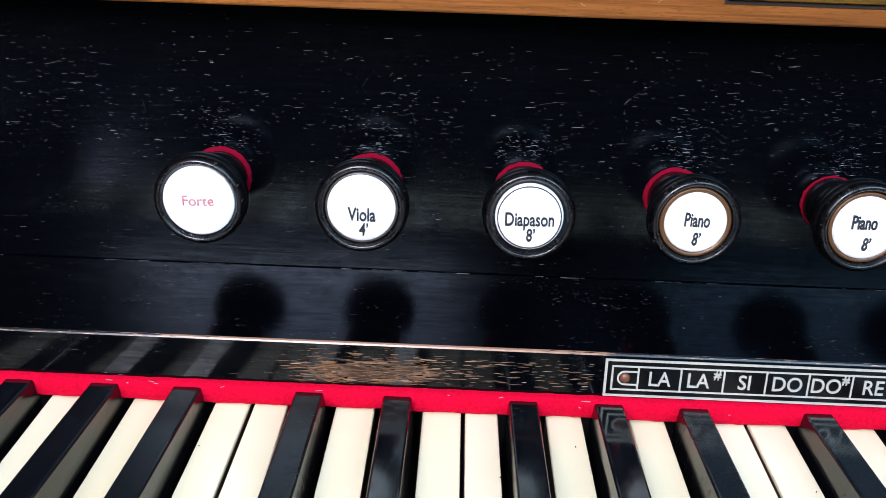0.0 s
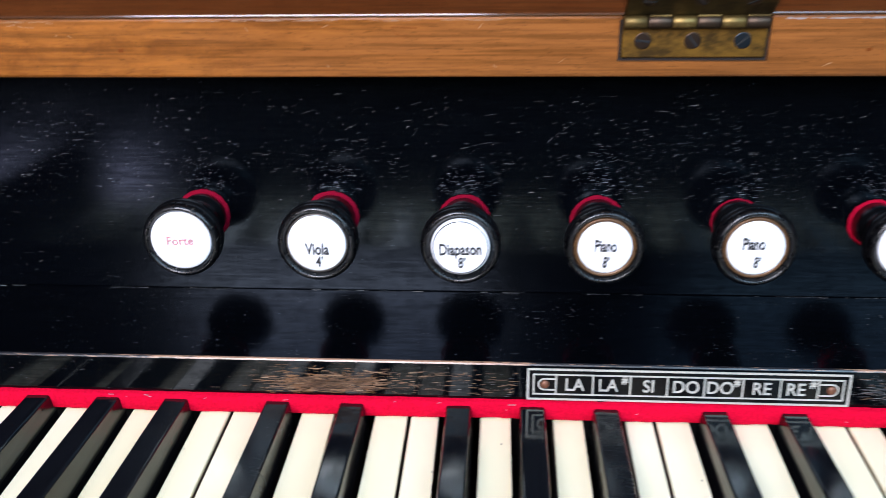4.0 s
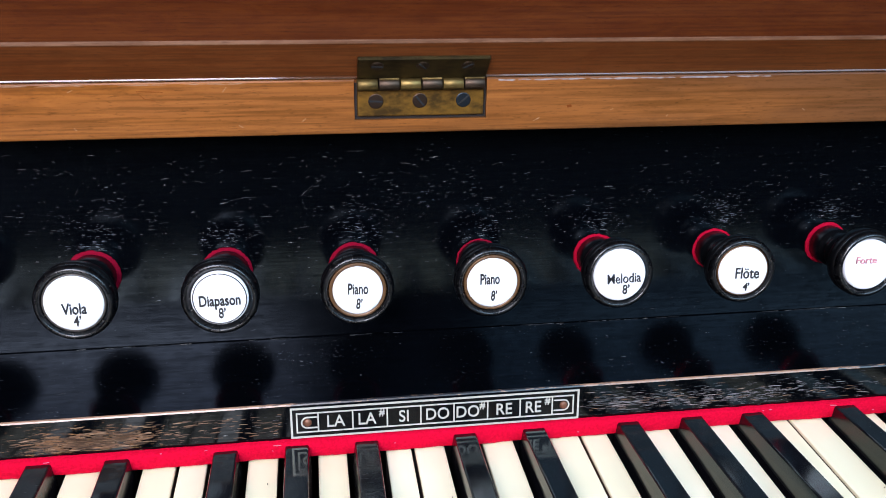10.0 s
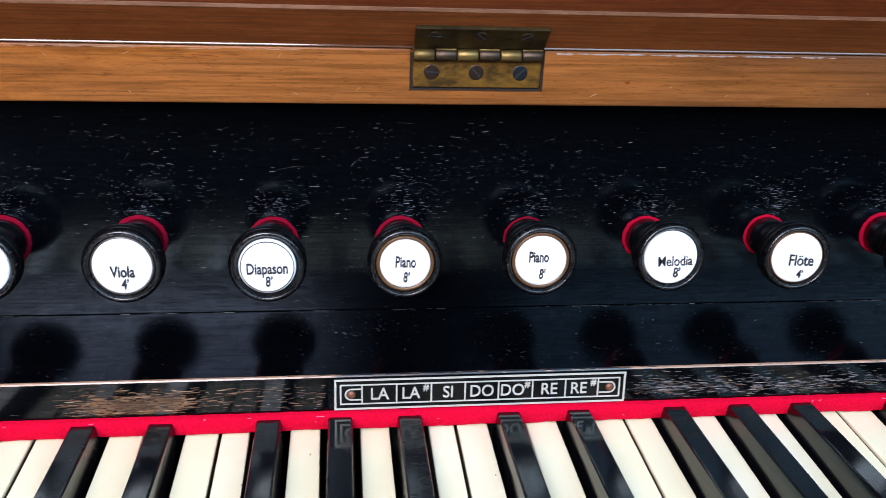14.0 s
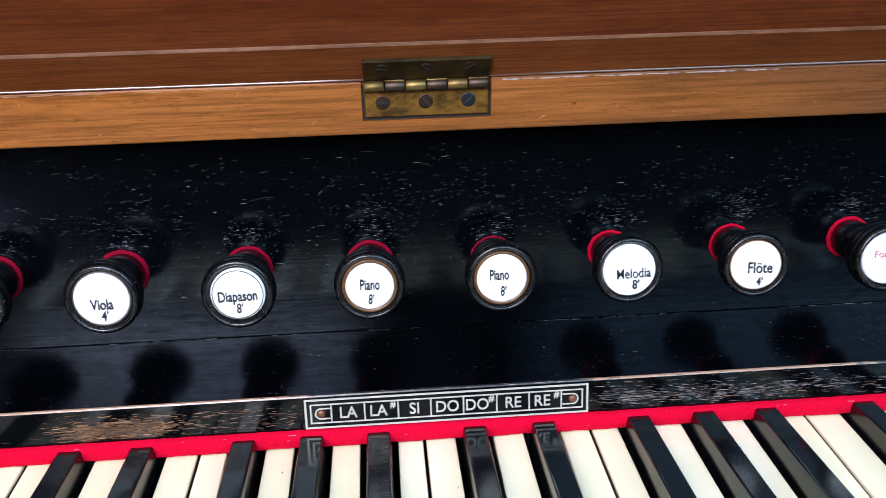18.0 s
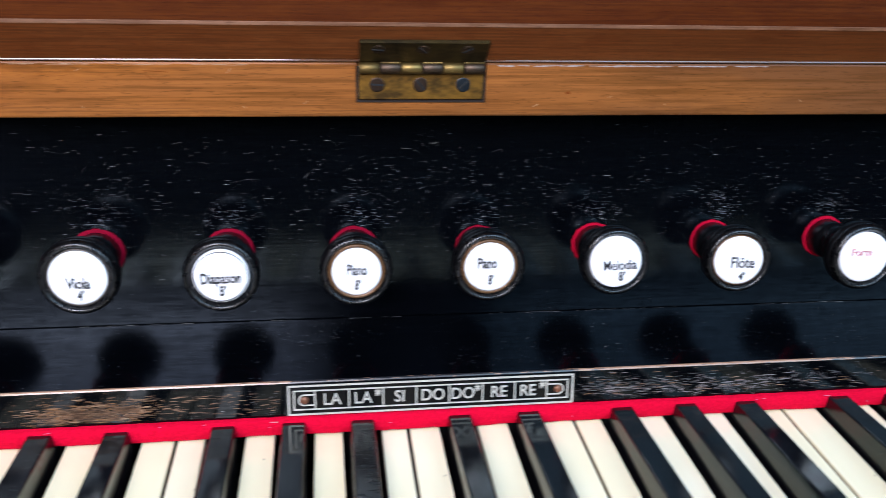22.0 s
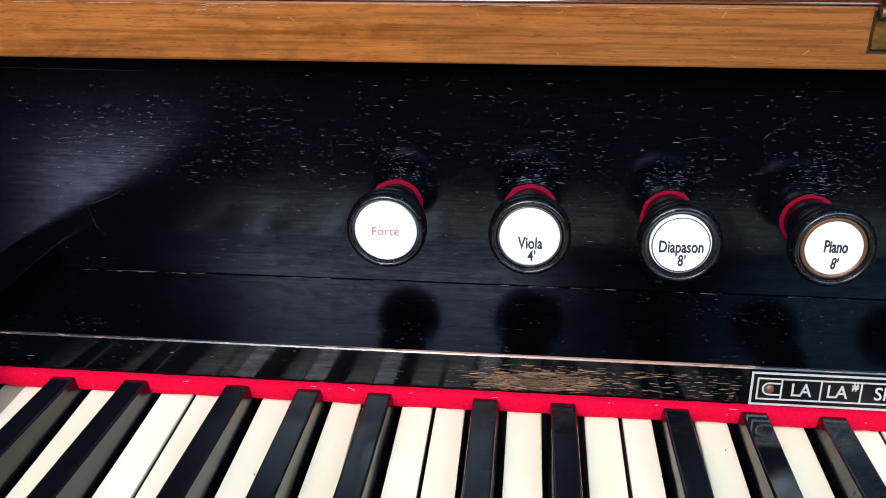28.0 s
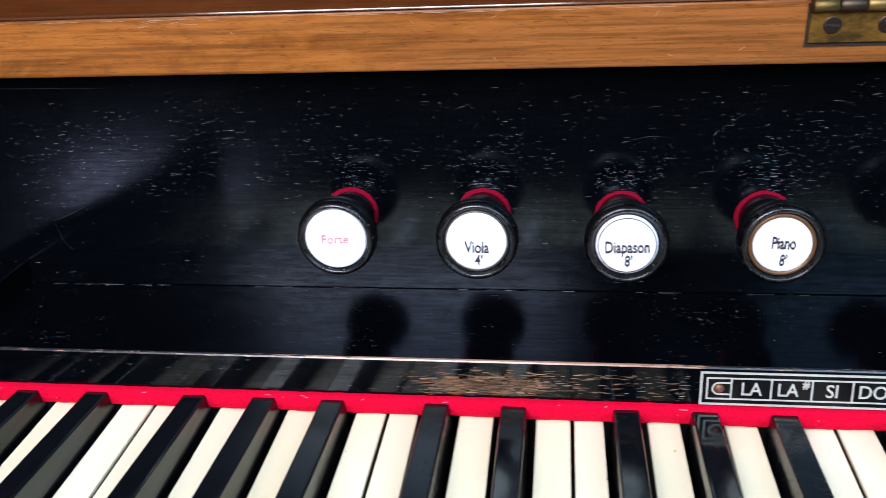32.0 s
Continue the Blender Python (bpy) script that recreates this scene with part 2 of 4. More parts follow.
n = Nodes(M_EDGE)
sep = n.add("ShaderNodeSeparateXYZ", Vector=n.coords((1, 1, 1)))
along = n.math("MULTIPLY", n.math("ADD", sep.outputs[0], 0.3), 1 / 0.72)
bare = n.ramp(along, (0.20, 0.15), (0.25, 0.85), (0.36, 0.95), (0.415, 0.45), (0.43, 0.1), (0.57, 0.15), (0.60, 0.7), (0.72, 0.8), (0.77, 0.2))
flake = n.noise((160, 1800, 1800), 4, 0.65)
show = n.math("GREATER_THAN", n.math("ADD", flake, n.math("MULTIPLY", bare, 0.37)), 0.66)
n.put(n.b.inputs["Base Color"], n.mix(show, (0.010, 0.010, 0.012), n.mix(flake, (0.16, 0.075, 0.04), (0.36, 0.20, 0.125))))
n.put(n.b.inputs["Roughness"], 0.28)

n = Nodes(M_BRASS)
g = n.noise((60, 90, 90), 5, 0.6)
n.put(n.b.inputs["Base Color"], n.mix(n.ramp(n.math("ADD", n.math("MULTIPLY", g, 0.7), n.math("MULTIPLY", n.noise((240, 500, 500), 3, 0.6), 0.3)), (0.40, 0.0), (0.58, 1.0)), (0.050, 0.026, 0.006), (0.215, 0.106, 0.017)))
n.put(n.b.inputs["Roughness"], n.ramp(g, (0.3, 0.6), (0.7, 0.42)))
n.bump(g, 0.1, 0.0004)

M_BRASS_DARK = M_BRASS.copy()
M_BRASS_DARK.name = "blackened_brass"
for el, c in zip(next(q for q in M_BRASS_DARK.node_tree.nodes if q.type == "MIX").inputs[6:8], ((0.022, 0.015, 0.006, 1), (0.062, 0.042, 0.014, 1))):
    el.default_value = c

M_BRASS_DULL = M_BRASS.copy()
M_BRASS_DULL.name = "dull_brass"
for el, c in zip(next(q for q in M_BRASS_DULL.node_tree.nodes if q.type == "MIX").inputs[6:8], ((0.06, 0.038, 0.012, 1), (0.18, 0.118, 0.038, 1))):
    el.default_value = c

M_FELT = material("red_felt", (0.62, 0.002, 0.022), 0.95)
M_FELT.node_tree.nodes["Principled BSDF"].inputs["Specular IOR Level"].default_value = 0.08
n = Nodes(M_FELT)
g = n.noise((900, 900, 900), 3, 0.7)
n.put(n.b.inputs["Base Color"], n.mix(n.ramp(g, (0.3, 0.0), (0.7, 1.0)), (0.40, 0.0004, 0.014), (0.60, 0.001, 0.028)))
n.bump(g, 0.5, 0.0006)

# washer felt with the shade behind the knob heads put into its colour
M_FELT_DARK = material("shaded_red_felt", (0.155, 0.001, 0.012), 0.95)
M_FELT_DARK.node_tree.nodes["Principled BSDF"].inputs["Specular IOR Level"].default_value = 0.08
n = Nodes(M_FELT_DARK)
n.bump(n.noise((900, 900, 900), 3, 0.7), 0.6, 0.0006)

# the same felt, less darkened, for the right-hand washers
M_FELT_WASHER = M_FELT_DARK.copy()
M_FELT_WASHER.name = "red_washer_felt"
M_FELT_WASHER.node_tree.nodes["Principled BSDF"].inputs["Base Color"].default_value = (0.29, 0.001, 0.016, 1)

M_IVORY = material("cream_celluloid", (0.80, 0.72, 0.53), 0.22, coat=0.3)
n = Nodes(M_IVORY)
g = n.noise((40, 12, 40), 3)
n.put(n.b.inputs["Base Color"], n.mix(n.math("MULTIPLY", n.t.nodes.new("ShaderNodeObjectInfo").outputs["Random"], 0.6), n.mix(n.ramp(g, (0.3, 0.0), (0.7, 1.0)), (0.90, 0.79, 0.56), (0.94, 0.85, 0.635)), (0.85, 0.73, 0.45)))

M_EBONY = material("black_key_wood", (0.004, 0.004, 0.005), 0.16)
M_EBONY.node_tree.nodes["Principled BSDF"].inputs["Specular IOR Level"].default_value = 0.52
# greenish gloss tint helps the olive reflection of the naturals on the sides
M_EBONY.node_tree.nodes["Principled BSDF"].inputs["Specular Tint"].default_value = (0.84, 0.97, 0.86, 1)
n = Nodes(M_EBONY)
g = n.noise((700, 40, 700), 3)
n.put(n.b.inputs["Base Color"], n.mix(g, (0.0015, 0.0016, 0.0022), (0.006, 0.0065, 0.009)))
own = n.t.nodes.new("ShaderNodeObjectInfo").outputs["Random"]
scuffs = n.ramp(n.noise((260, 900, 260), 3, 0.6), (0.50, 0.0), (0.72, 1.0))
dull = n.math("MULTIPLY", n.math("POWER", own, 2.5), n.math("ADD", 0.12, n.math("MULTIPLY", scuffs, 0.16)))
n.put(n.b.inputs["Roughness"], n.math("ADD", n.ramp(n.noise((90, 60, 90), 3), (0.3, 0.06), (0.7, 0.17)), dull))
n.bump(g, 0.03, 0.0004)


# ---- builders ----
def link(name, bm, mat, smooth=False):
    me = bpy.data.meshes.new(name)
    bmesh.ops.recalc_face_normals(bm, faces=bm.faces)
    bm.to_mesh(me)
    bm.free()
    if smooth:
        for p in me.polygons:
            p.use_smooth = True
    me.materials.append(mat)
    return new(name, me)


def part(name, bm, mat, parent, label="", smooth=False):
    ob = link(name, bm, mat, smooth)
    ob.parent = parent
    if label:
        tagged(ob, label)
    return ob


def thing(name, m, label, category, group="", kind=""):
    ob = new(name)
    ob.matrix_world = m
    ob.empty_display_size = 0.02
    return tagged(ob, label, category, group, kind)


def box(x0, x1, y0, y1, z0, z1, bevel=0.0, seg=2, bm=None):
    b = bmesh.new()
    bmesh.ops.create_cube(b, size=1, matrix=Matrix.Translation(((x0 + x1) / 2, (y0 + y1) / 2, (z0 + z1) / 2)) @ Matrix.Diagonal((x1 - x0, y1 - y0, z1 - z0, 1)))
    if bevel:
        bmesh.ops.bevel(b, geom=b.edges[:], offset=bevel, segments=seg, affect="EDGES", profile=0.5)
    return b


def prism(pts, x0, x1, bevel=0.0, seg=2):
    """A profile of (y, z) points drawn out along x."""
    b = bmesh.new()
    v0 = [b.verts.new((x0, y, z)) for y, z in pts]
    v1 = [b.verts.new((x1, y, z)) for y, z in pts]
    b.faces.new(v0)
    b.faces.new(v1[::-1])
    k = len(pts)
    for i in range(k):
        b.faces.new((v0[i], v1[i], v1[(i + 1) % k], v0[(i + 1) % k]))
    if bevel:
        bmesh.ops.bevel(b, geom=b.edges[:], offset=bevel, segments=seg, affect="EDGES", profile=0.5)
    return b


def lathe(prof, steps=48):
    """A profile of (radius, height) turned round the z axis."""
    b = bmesh.new()
    rings = []
    for r, h in prof:
        if r < 1e-6:
            rings.append([b.verts.new((0, 0, h))])
        else:
            rings.append([b.verts.new((r * math.cos(2 * math.pi * i / steps), r * math.sin(2 * math.pi * i / steps), h)) for i in range(steps)])
    for a, c in zip(rings, rings[1:]):
        for i in range(steps):
            j = (i + 1) % steps
            if len(a) == 1 and len(c) == 1:
                continue
            if len(a) == 1:
                b.faces.new((a[0], c[i], c[j]))
            elif len(c) == 1:
                b.faces.new((a[i], a[j], c[0]))
            else:
                b.faces.new((a[i], a[j], c[j], c[i]))
    return b


def lettering(text, size, stretch=1.0, thick=0.0002, bold=0.0, slant=0.0):
    """The outline of a word in the built-in font, centred, lying in the xy plane."""
    cu = bpy.data.curves.new("lettering", "FONT")
    cu.body, cu.size, cu.align_x, cu.align_y = text, size, "CENTER", "CENTER"
    cu.extrude, cu.offset, cu.resolution_u, cu.shear = thick, bold, 4, slant
    ob = new("lettering", cu)
    bpy.context.view_layer.update()
    me = bpy.data.meshes.new_from_object(ob.evaluated_get(bpy.context.evaluated_depsgraph_get()))
    b = bmesh.new()
    b.from_mesh(me)
    bpy.data.objects.remove(ob)
    bpy.data.curves.remove(cu)
    bpy.data.meshes.remove(me)
    bmesh.ops.scale(b, vec=(stretch, 1, 1), verts=b.verts)
    return b


# ---- plan (metres; z = 0 at the tops of the white keys, y = 0 at the ledge's front edge) ----
X0, X1 = -0.2875, 0.411          # inner faces of the case ends
LEDGE_Z = 0.0234
LEAN = radians(3.6)             # the stop panel leans back
PANEL_Y, PANEL_Z = 0.0555, 0.0224   # foot of the stop panel, where the ledge has sunk a little
FALL = (LEDGE_Z - PANEL_Z) / PANEL_Y
FLOOR_Z = -0.72
TOP_Z = 0.1435


def panel_y(z):
    return PANEL_Y + (z - PANEL_Z) * math.tan(LEAN)


def ledge_z(y):
    return LEDGE_Z - FALL * y


# ---- room: unseen, added to bounce the window light and fill the reflections ----
def room():
    rx0, rx1, ry1, rz1 = -2.1, 2.2, 0.62, 2.05
    tagged(link("floor", box(rx0, rx1, WY, ry1, FLOOR_Z - 0.1, FLOOR_Z), M_FLOOR), "unseen plain grey floor under the harmonium", "floor", kind="structure")
    tagged(link("ceiling", box(rx0, rx1, WY, ry1, rz1, rz1 + 0.1), M_WALL), "unseen plain grey ceiling", "ceiling", kind="structure")
    tagged(link("wall_north", box(rx0, rx1, ry1, ry1 + 0.12, FLOOR_Z, rz1), M_WALL), "unseen plain grey wall behind the harmonium", "wall", kind="structure")
    tagged(link("wall_west", box(rx0 - 0.12, rx0, WY, ry1, FLOOR_Z, rz1), M_WALL), "unseen plain grey side wall", "wall", kind="structure")
    tagged(link("wall_east", box(rx1, rx1 + 0.12, WY, ry1, FLOOR_Z, rz1), M_WALL), "unseen plain grey side wall", "wall", kind="structure")
    south = thing("wall_south", pose(0, 0, 0), "unseen plain grey wall with two tall windows and an added low opening", "wall", kind="structure")
    y0, y1 = WY - 0.12, WY
    for a, b, c, d in ((rx0, DX0, FLOOR_Z, WZ0), (DX0, DX1, DZ1, WZ0), (DX0, DX1, FLOOR_Z, DZ0), (DX1, rx1, FLOOR_Z, WZ0), (rx0, LX0, WZ0, WZ1), (LX1, RX0, WZ0, WZ1), (RX1, rx1, WZ0, WZ1), (rx0, rx1, WZ1, rz1)):
        part("wall_section", box(a, b, y0, y1, c, d), M_WALL_LOW if d <= WZ0 else M_WALL, south)


room()


# ---- harmonium case ----
def harmonium_case():
    case = thing("harmonium_case", pose(0, 0, FLOOR_Z), "black lacquered harmonium case with worn edges and stop panel", "harmonium")

    def add(name, bm, mat, label=""):
        ob = part(name, bm, mat, case, label)
        ob.matrix_parent_inverse = Matrix.Translation((0, 0, -FLOOR_Z))
        return ob

    e = 0.0005
    # name board: sloping front strip below the ledge
    add("name_board", prism([(-0.0020, 0.0070), (0.0, LEDGE_Z - e), (0.0120, LEDGE_Z - e), (0.0120, 0.0070)], X0, X1), M_STRIP, "black name board worn through to bare wood in patches")
    add("ledge", prism([(0.0001, LEDGE_Z - e + 0.0001), (0.0009, LEDGE_Z), (PANEL_Y + 0.004, ledge_z(PANEL_Y + 0.004)), (PANEL_Y + 0.004, LEDGE_Z - 0.012), (0.0122, LEDGE_Z - 0.012), (0.0122, LEDGE_Z - e + 0.0001)], X0, X1), M_LEDGE, "glossy black ledge below the stop knobs")
    add("worn_edge", prism([(-0.0001, LEDGE_Z - e - 0.0001), (0.00025, LEDGE_Z - 0.0001), (0.0007, LEDGE_Z + 0.0001), (0.0010, LEDGE_Z + 0.0001), (0.0006, LEDGE_Z - e - 0.0001)], X0, X1), M_EDGE, "bare wood along the worn front edge")
    zt = 0.1214
    add("stop_panel", prism([(PANEL_Y, PANEL_Z + 0.0004), (panel_y(zt), zt), (panel_y(zt) + 0.012, zt), (PANEL_Y + 0.012, PANEL_Z + 0.0004)], X0 - 0.075, X1 + 0.075), M_BLACK, "black lacquered stop panel with fine scratches")
    for s, x in ((-1, X0), (1, X1)):
        a, b = sorted((x, x + s * 0.020))
        back = panel_y(0.033) - 0.0006
        # body dulled for its side's dark reflection; added slab keeps the top glossy
        add("cheek", prism([(-0.175, FLOOR_Z + 0.02), (-0.175, 0.0334), (0.0, 0.0334), (back, 0.0320), (back, FLOOR_Z + 0.02)], a, b), M_CHEEK, "black end cheek beside the keyboard, dulled so its side reads dark")
        add("cheek_cap", prism([(-0.1755, 0.0335), (-0.1755, 0.0350), (0.0, 0.0350), (back, 0.0336), (back, 0.0321), (0.0, 0.0335)], a, b, 0.0004), M_LEDGE, "glossy black top of the cheek, added as a thin slab")
        a, b = sorted((x, x - s * 0.0105))
        add("key_block", box(a, b, -0.15, -0.0005, -0.03, -0.001, 0.0008), M_PALE, "pale end block beside the last key")
    add("key_bed", box(X0, X1, -0.165, 0.30, -0.062, -0.032), M_DARK)
    add("key_well", box(X0, X1, 0.0125, 0.05, -0.03, LEDGE_Z - 0.013), M_DARK)
    add("lower_panel", box(X0, X1, -0.02, 0.30, FLOOR_Z, -0.063), M_BLACK)
    add("back_panel", box(X0 - 0.075, X1 + 0.075, 0.302, 0.32, FLOOR_Z, 0.35), M_BLACK)
    return case


CASE = harmonium_case()


def felt_strip():
    """Red name-board felt, its lower edge lifted a little by the black keys."""
    b = bmesh.new()
    k = 420
    cols = []
    for i in range(k + 1):
        x = X0 + (X1 - X0) * i / k
        lo = 0.0014 + 0.0007 * noise.noise((x * 60, 0, 3)) + 0.0003 * noise.noise((x * 300, 2, 0))
        hi = 0.0086 + 0.0003 * noise.noise((x * 200, 5, 1))
        out = 0.0006 * noise.noise((x * 45, 9, 2))
        cols.append([b.verts.new(p) for p in ((x, -0.0042 + out, lo), (x, -0.0047 + out, lo + 0.0006), (x, -0.0045 + out * 0.5, hi - 0.0006), (x, -0.0040, hi), (x, 0.004, hi), (x, 0.004, lo), )])
    for a, c in zip(cols, cols[1:]):
        for j in range(6):
            b.faces.new((a[j], a[(j + 1) % 6], c[(j + 1) % 6], c[j]))
    b.faces.new(cols[0])
    b.faces.new(cols[-1][::-1])
    return tagged(link("felt_strip", b, M_FELT, True), "bright red felt strip above the tails of the keys", "felt")


FELT = felt_strip()

# ---- keyboard ----
PITCH = 0.164 / 7
C_LEFT = -0.1149 - 0.164        # left edge of the lowest C
SHARPS = {0: -0.0031, 1: 0.0022, 3: -0.0041, 4: 0.0, 5: 0.0039}   # after which natural, and by how much off the joint

JOINT = {7: 0.0006, 14: -0.0006, 17: -0.0003, 21: 0.0003}                            # joints that stand off their even places


def keyboard():
    kb = thing("keyboard", pose(0, 0, -0.0315), "keyboard with cream naturals and black sharps", "keyboard")
    inv = Matrix.Translation((0, 0, 0.031))
    blacks = {}
    for o in range(4):
        for s, off in SHARPS.items():
            blacks[(o, s)] = C_LEFT + o * 0.164 + (s + 1) * PITCH + off + (0.003 if (o, s) == (3, 0) else 0.0)
    gap, half = 0.0007, 0.0079
    tail, shoulder, front = 0.0, -0.0985, -0.157
    rnd = random.Random(4)
    for i in range(29):
        o, s = divmod(i, 7)
        xl, xr = C_LEFT + i * PITCH + JOINT.get(i, 0) + gap, C_LEFT + (i + 1) * PITCH + JOINT.get(i + 1, 0) - gap
        lo, so = (o, s - 1) if s else (o - 1, 6)
        tl = max(xl, blacks[(lo, so)] + half) if (lo, so) in blacks else xl
        tr = min(xr, blacks[(o, s)] - half) if (o, s) in blacks else xr
        outline = [(xl, front), (xr, front), (xr, shoulder), (tr, shoulder), (tr, tail), (tl, tail), (tl, shoulder), (xl, shoulder)]
        clean = [p for j, p in enumerate(outline) if (Vector(p) - Vector(outline[j - 1])).length > 1e-5]
        b = bmesh.new()
        lower = [b.verts.new((x, y, -0.0013)) for x, y in clean]
        upper = [b.verts.new((x, y, 0)) for x, y in clean]
        b.faces.new(lower[::-1])
        top = b.faces.new(upper)
        for j in range(len(clean)):
            b.faces.new((lower[j - 1], lower[j], upper[j], upper[j - 1]))
        bmesh.ops.bevel(b, geom=list(top.edges), offset=0.0006, segments=2, affect="EDGES", profile=0.5)
        w = bmesh.new()
        lo_ = [w.verts.new((x, y, -0.026)) for x, y in clean]
        hi_ = [w.verts.new((x, y, -0.0013)) for x, y in clean]
        w.faces.new(lo_[::-1])
        w.faces.new(hi_)
        for j in range(len(clean)):
            w.faces.new((lo_[j - 1], lo_[j], hi_[j], hi_[j - 1]))
        ob = part("white_key", w, M_KEYWOOD, kb)
        ob.matrix_parent_inverse = inv
        ob.location.z = rnd.uniform(-0.0003, 0.0002)
        part("key_cover", b, M_IVORY, ob, "cream celluloid cover")
    # one sharp, then copies on the same mesh
    b = bmesh.new()
    sec = [(-0.0055, -0.02), (-0.0055, 0.0), (-0.0046, 0.0075), (0.0046, 0.0075), (0.0055, 0.0), (0.0055, -0.02)]
    back = [b.verts.new((x, -0.0034, z)) for x, z in sec]
    fr = [b.verts.new((x * (1 if z < 0.003 else 0.96), -0.097 if z < 0.003 else -0.090, z + (0.0060 if z > 0.003 else 0))) for x, z in sec]
    b.faces.new(back)
    b.faces.new(fr[::-1])
    for j in range(6):
        b.faces.new((back[j - 1], back[j], fr[j], fr[j - 1]))
    ed = [e for e in b.edges if all(v.co.z > 0.003 for v in e.verts)]
    bmesh.ops.bevel(b, geom=ed, offset=0.0007, segments=3, affect="EDGES", profile=0.5)
    first = None
    for x in blacks.values():
        if first is None:
            ob = first = part("black_key", b, M_EBONY, kb)
        else:
            ob = new("black_key", first.data)
            ob.parent = kb
        ob.matrix_parent_inverse = inv
        ob.location = (x + rnd.uniform(-0.0003, 0.0003), 0, rnd.uniform(-0.0002, 0.0002))
        ob.rotation_euler.z = rnd.uniform(-0.003, 0.003)
    return kb


KEYBOARD = keyboard()


M_RING_BRASS = material("brown_brass_ring", (0.09, 0.040, 0.013), 0.42, 0.3)
M_RING_DARK = material("dark_worn_ring", (0.05, 0.042, 0.036), 0.35, 0.2)
M_RING_GREY = material("grey_ring", (0.035, 0.033, 0.035), 0.4, 0.2)


# ---- stop knobs ----
def ragged_washer(r, seed):
    """A felt ring with a fuzzy outer edge."""
    b = lathe([(0.0075, 0.0002), (r, 0.0002), (r + 0.0003, 0.0005), (r + 0.0001, 0.0010), (0.0075, 0.0012), (0.0075, 0.0002)], 72)
    for v in b.verts:
        q = math.hypot(v.co.x, v.co.y)
        if q > 0.009:
            g = 1 + 0.00035 / q * noise.noise((v.co.x * 1500, v.co.y * 1500, seed * 90)) + 0.0003 / q * noise.noise((v.co.x * 300, v.co.y * 300, seed * 90))
            v.co.x, v.co.y = v.co.x * g, v.co.y * g
    return b


def knob(x, r, word, pitch_text, ring, size, stretch, up, ink, turn=0.0, longer=0.0, felt=0.0107, rise=0.0, lean=6.0, yaw=0.0, wide=1.0, small=0.94, neck=0.95):
    zb = ZB + rise
    base = Vector((x, panel_y(zb), zb))
    a = radians(lean)
    rot = Matrix.Rotation(radians(yaw), 4, "Z") @ Matrix(((1, 0, 0), (0, math.sin(a), -math.cos(a)), (0, math.cos(a), math.sin(a)))).to_4x4()
    k = thing("stop_knob", Matrix.Translation(base) @ rot, f"black turned stop knob with white disc reading {word} {pitch_text}".strip(), "stop knob", "row of stop knobs")
    washer = ragged_washer(felt, x)
    bmesh.ops.rotate(washer, cent=(0, 0, 0), matrix=Matrix.Rotation(a - LEAN, 3, "X"), verts=washer.verts)
    part("felt_washer", washer, M_FELT_WASHER if x > 0.1 else M_FELT_DARK, k, "red felt washer", True)
    shaft = [(0.0, 0.0005), (0.0096, 0.0013), (0.0101, 0.0020), (0.0102, 0.0050), (0.0102, 0.0064), (0.0092, 0.0072), (0.0088, 0.0090), (0.0092, 0.0102), (0.0099, 0.0110), (0.0100, 0.0126), (0.0093, 0.0138), (0.0092, 0.0148), (0.0100, 0.0166), (0.0122, 0.0188), (0.0146, 0.0210), (0.0161, 0.0232), (0.0166, 0.0254), (0.0166, 0.0290), (0.0, 0.0290)]
    head = [(0.0, 0.0291), (0.0166, 0.0291), (0.0166, 0.0296), (0.0163, 0.0308), (0.0154, 0.0320), (0.0146, 0.0323), (0.0137, 0.0320), (0.0131, 0.0312), (0.0127, 0.0303), (0.0121, 0.0298), (0.0, 0.0298)]
    shaft = [(q * (0.975 * wide if q > 0.012 else neck), h + (longer if h > 0.003 else 0)) for q, h in shaft]
    head = [(q * (0.975 if q > 0.014 else 1.0) * wide, h + longer) for q, h in head]
    part("shaft", lathe(shaft, 64), M_TURNED_BACK, k, "", True)
    part("knob_head", lathe(head, 64), M_TURNED, k, "glossy black rim with rubbed edges", True)
    if ring in (M_RING_BRASS, M_RING_DARK):
        part("disc_ring", lathe([(q * wide, h + longer) for q, h in ((0.0106, 0.0298), (0.0126, 0.0300), (0.0126, 0.0308), (0.0121, 0.0312), (0.0115, 0.0309), (0.0106, 0.0304))], 48), ring, k, "brown brass ring" if ring is M_RING_BRASS else "dark worn ring", True)
    elif ring:
        part("disc_ring", lathe([(q * r, h + longer) for q, h in ((0.90, 0.0315), (0.91, 0.0320), (0.945, 0.0319), (0.945, 0.0314), (0.90, 0.0315))], 56), ring, k, "thin dark ring line", True)
    disc = part("disc", lathe([(r * q, h + longer) for q, h in ((1.0, 0.0298), (1.0, 0.0310), (0.96, 0.0316), (0.85, 0.0320), (0.5, 0.0323), (0.0, 0.0324))], 56), M_PORCELAIN, k, "white porcelain disc", True)
    tilt = Matrix.Rotation(radians(turn), 4, "Z")
    b = lettering(word, size, stretch, 0.0003, (0.00002 if word == "Melodia" else 0.00006 if word == "Flöte" else 0.00010) if ink is M_INK else 0.0)
    bmesh.ops.transform(b, matrix=tilt @ Matrix.Translation((up[0], up[1], 0.0326 + longer)), verts=b.verts)
    part("word", b, ink, disc)
    if pitch_text:
        b = lettering(pitch_text, size * small, stretch, 0.0003, 0.00010, 0.12 if word == "Piano" else 0.05)
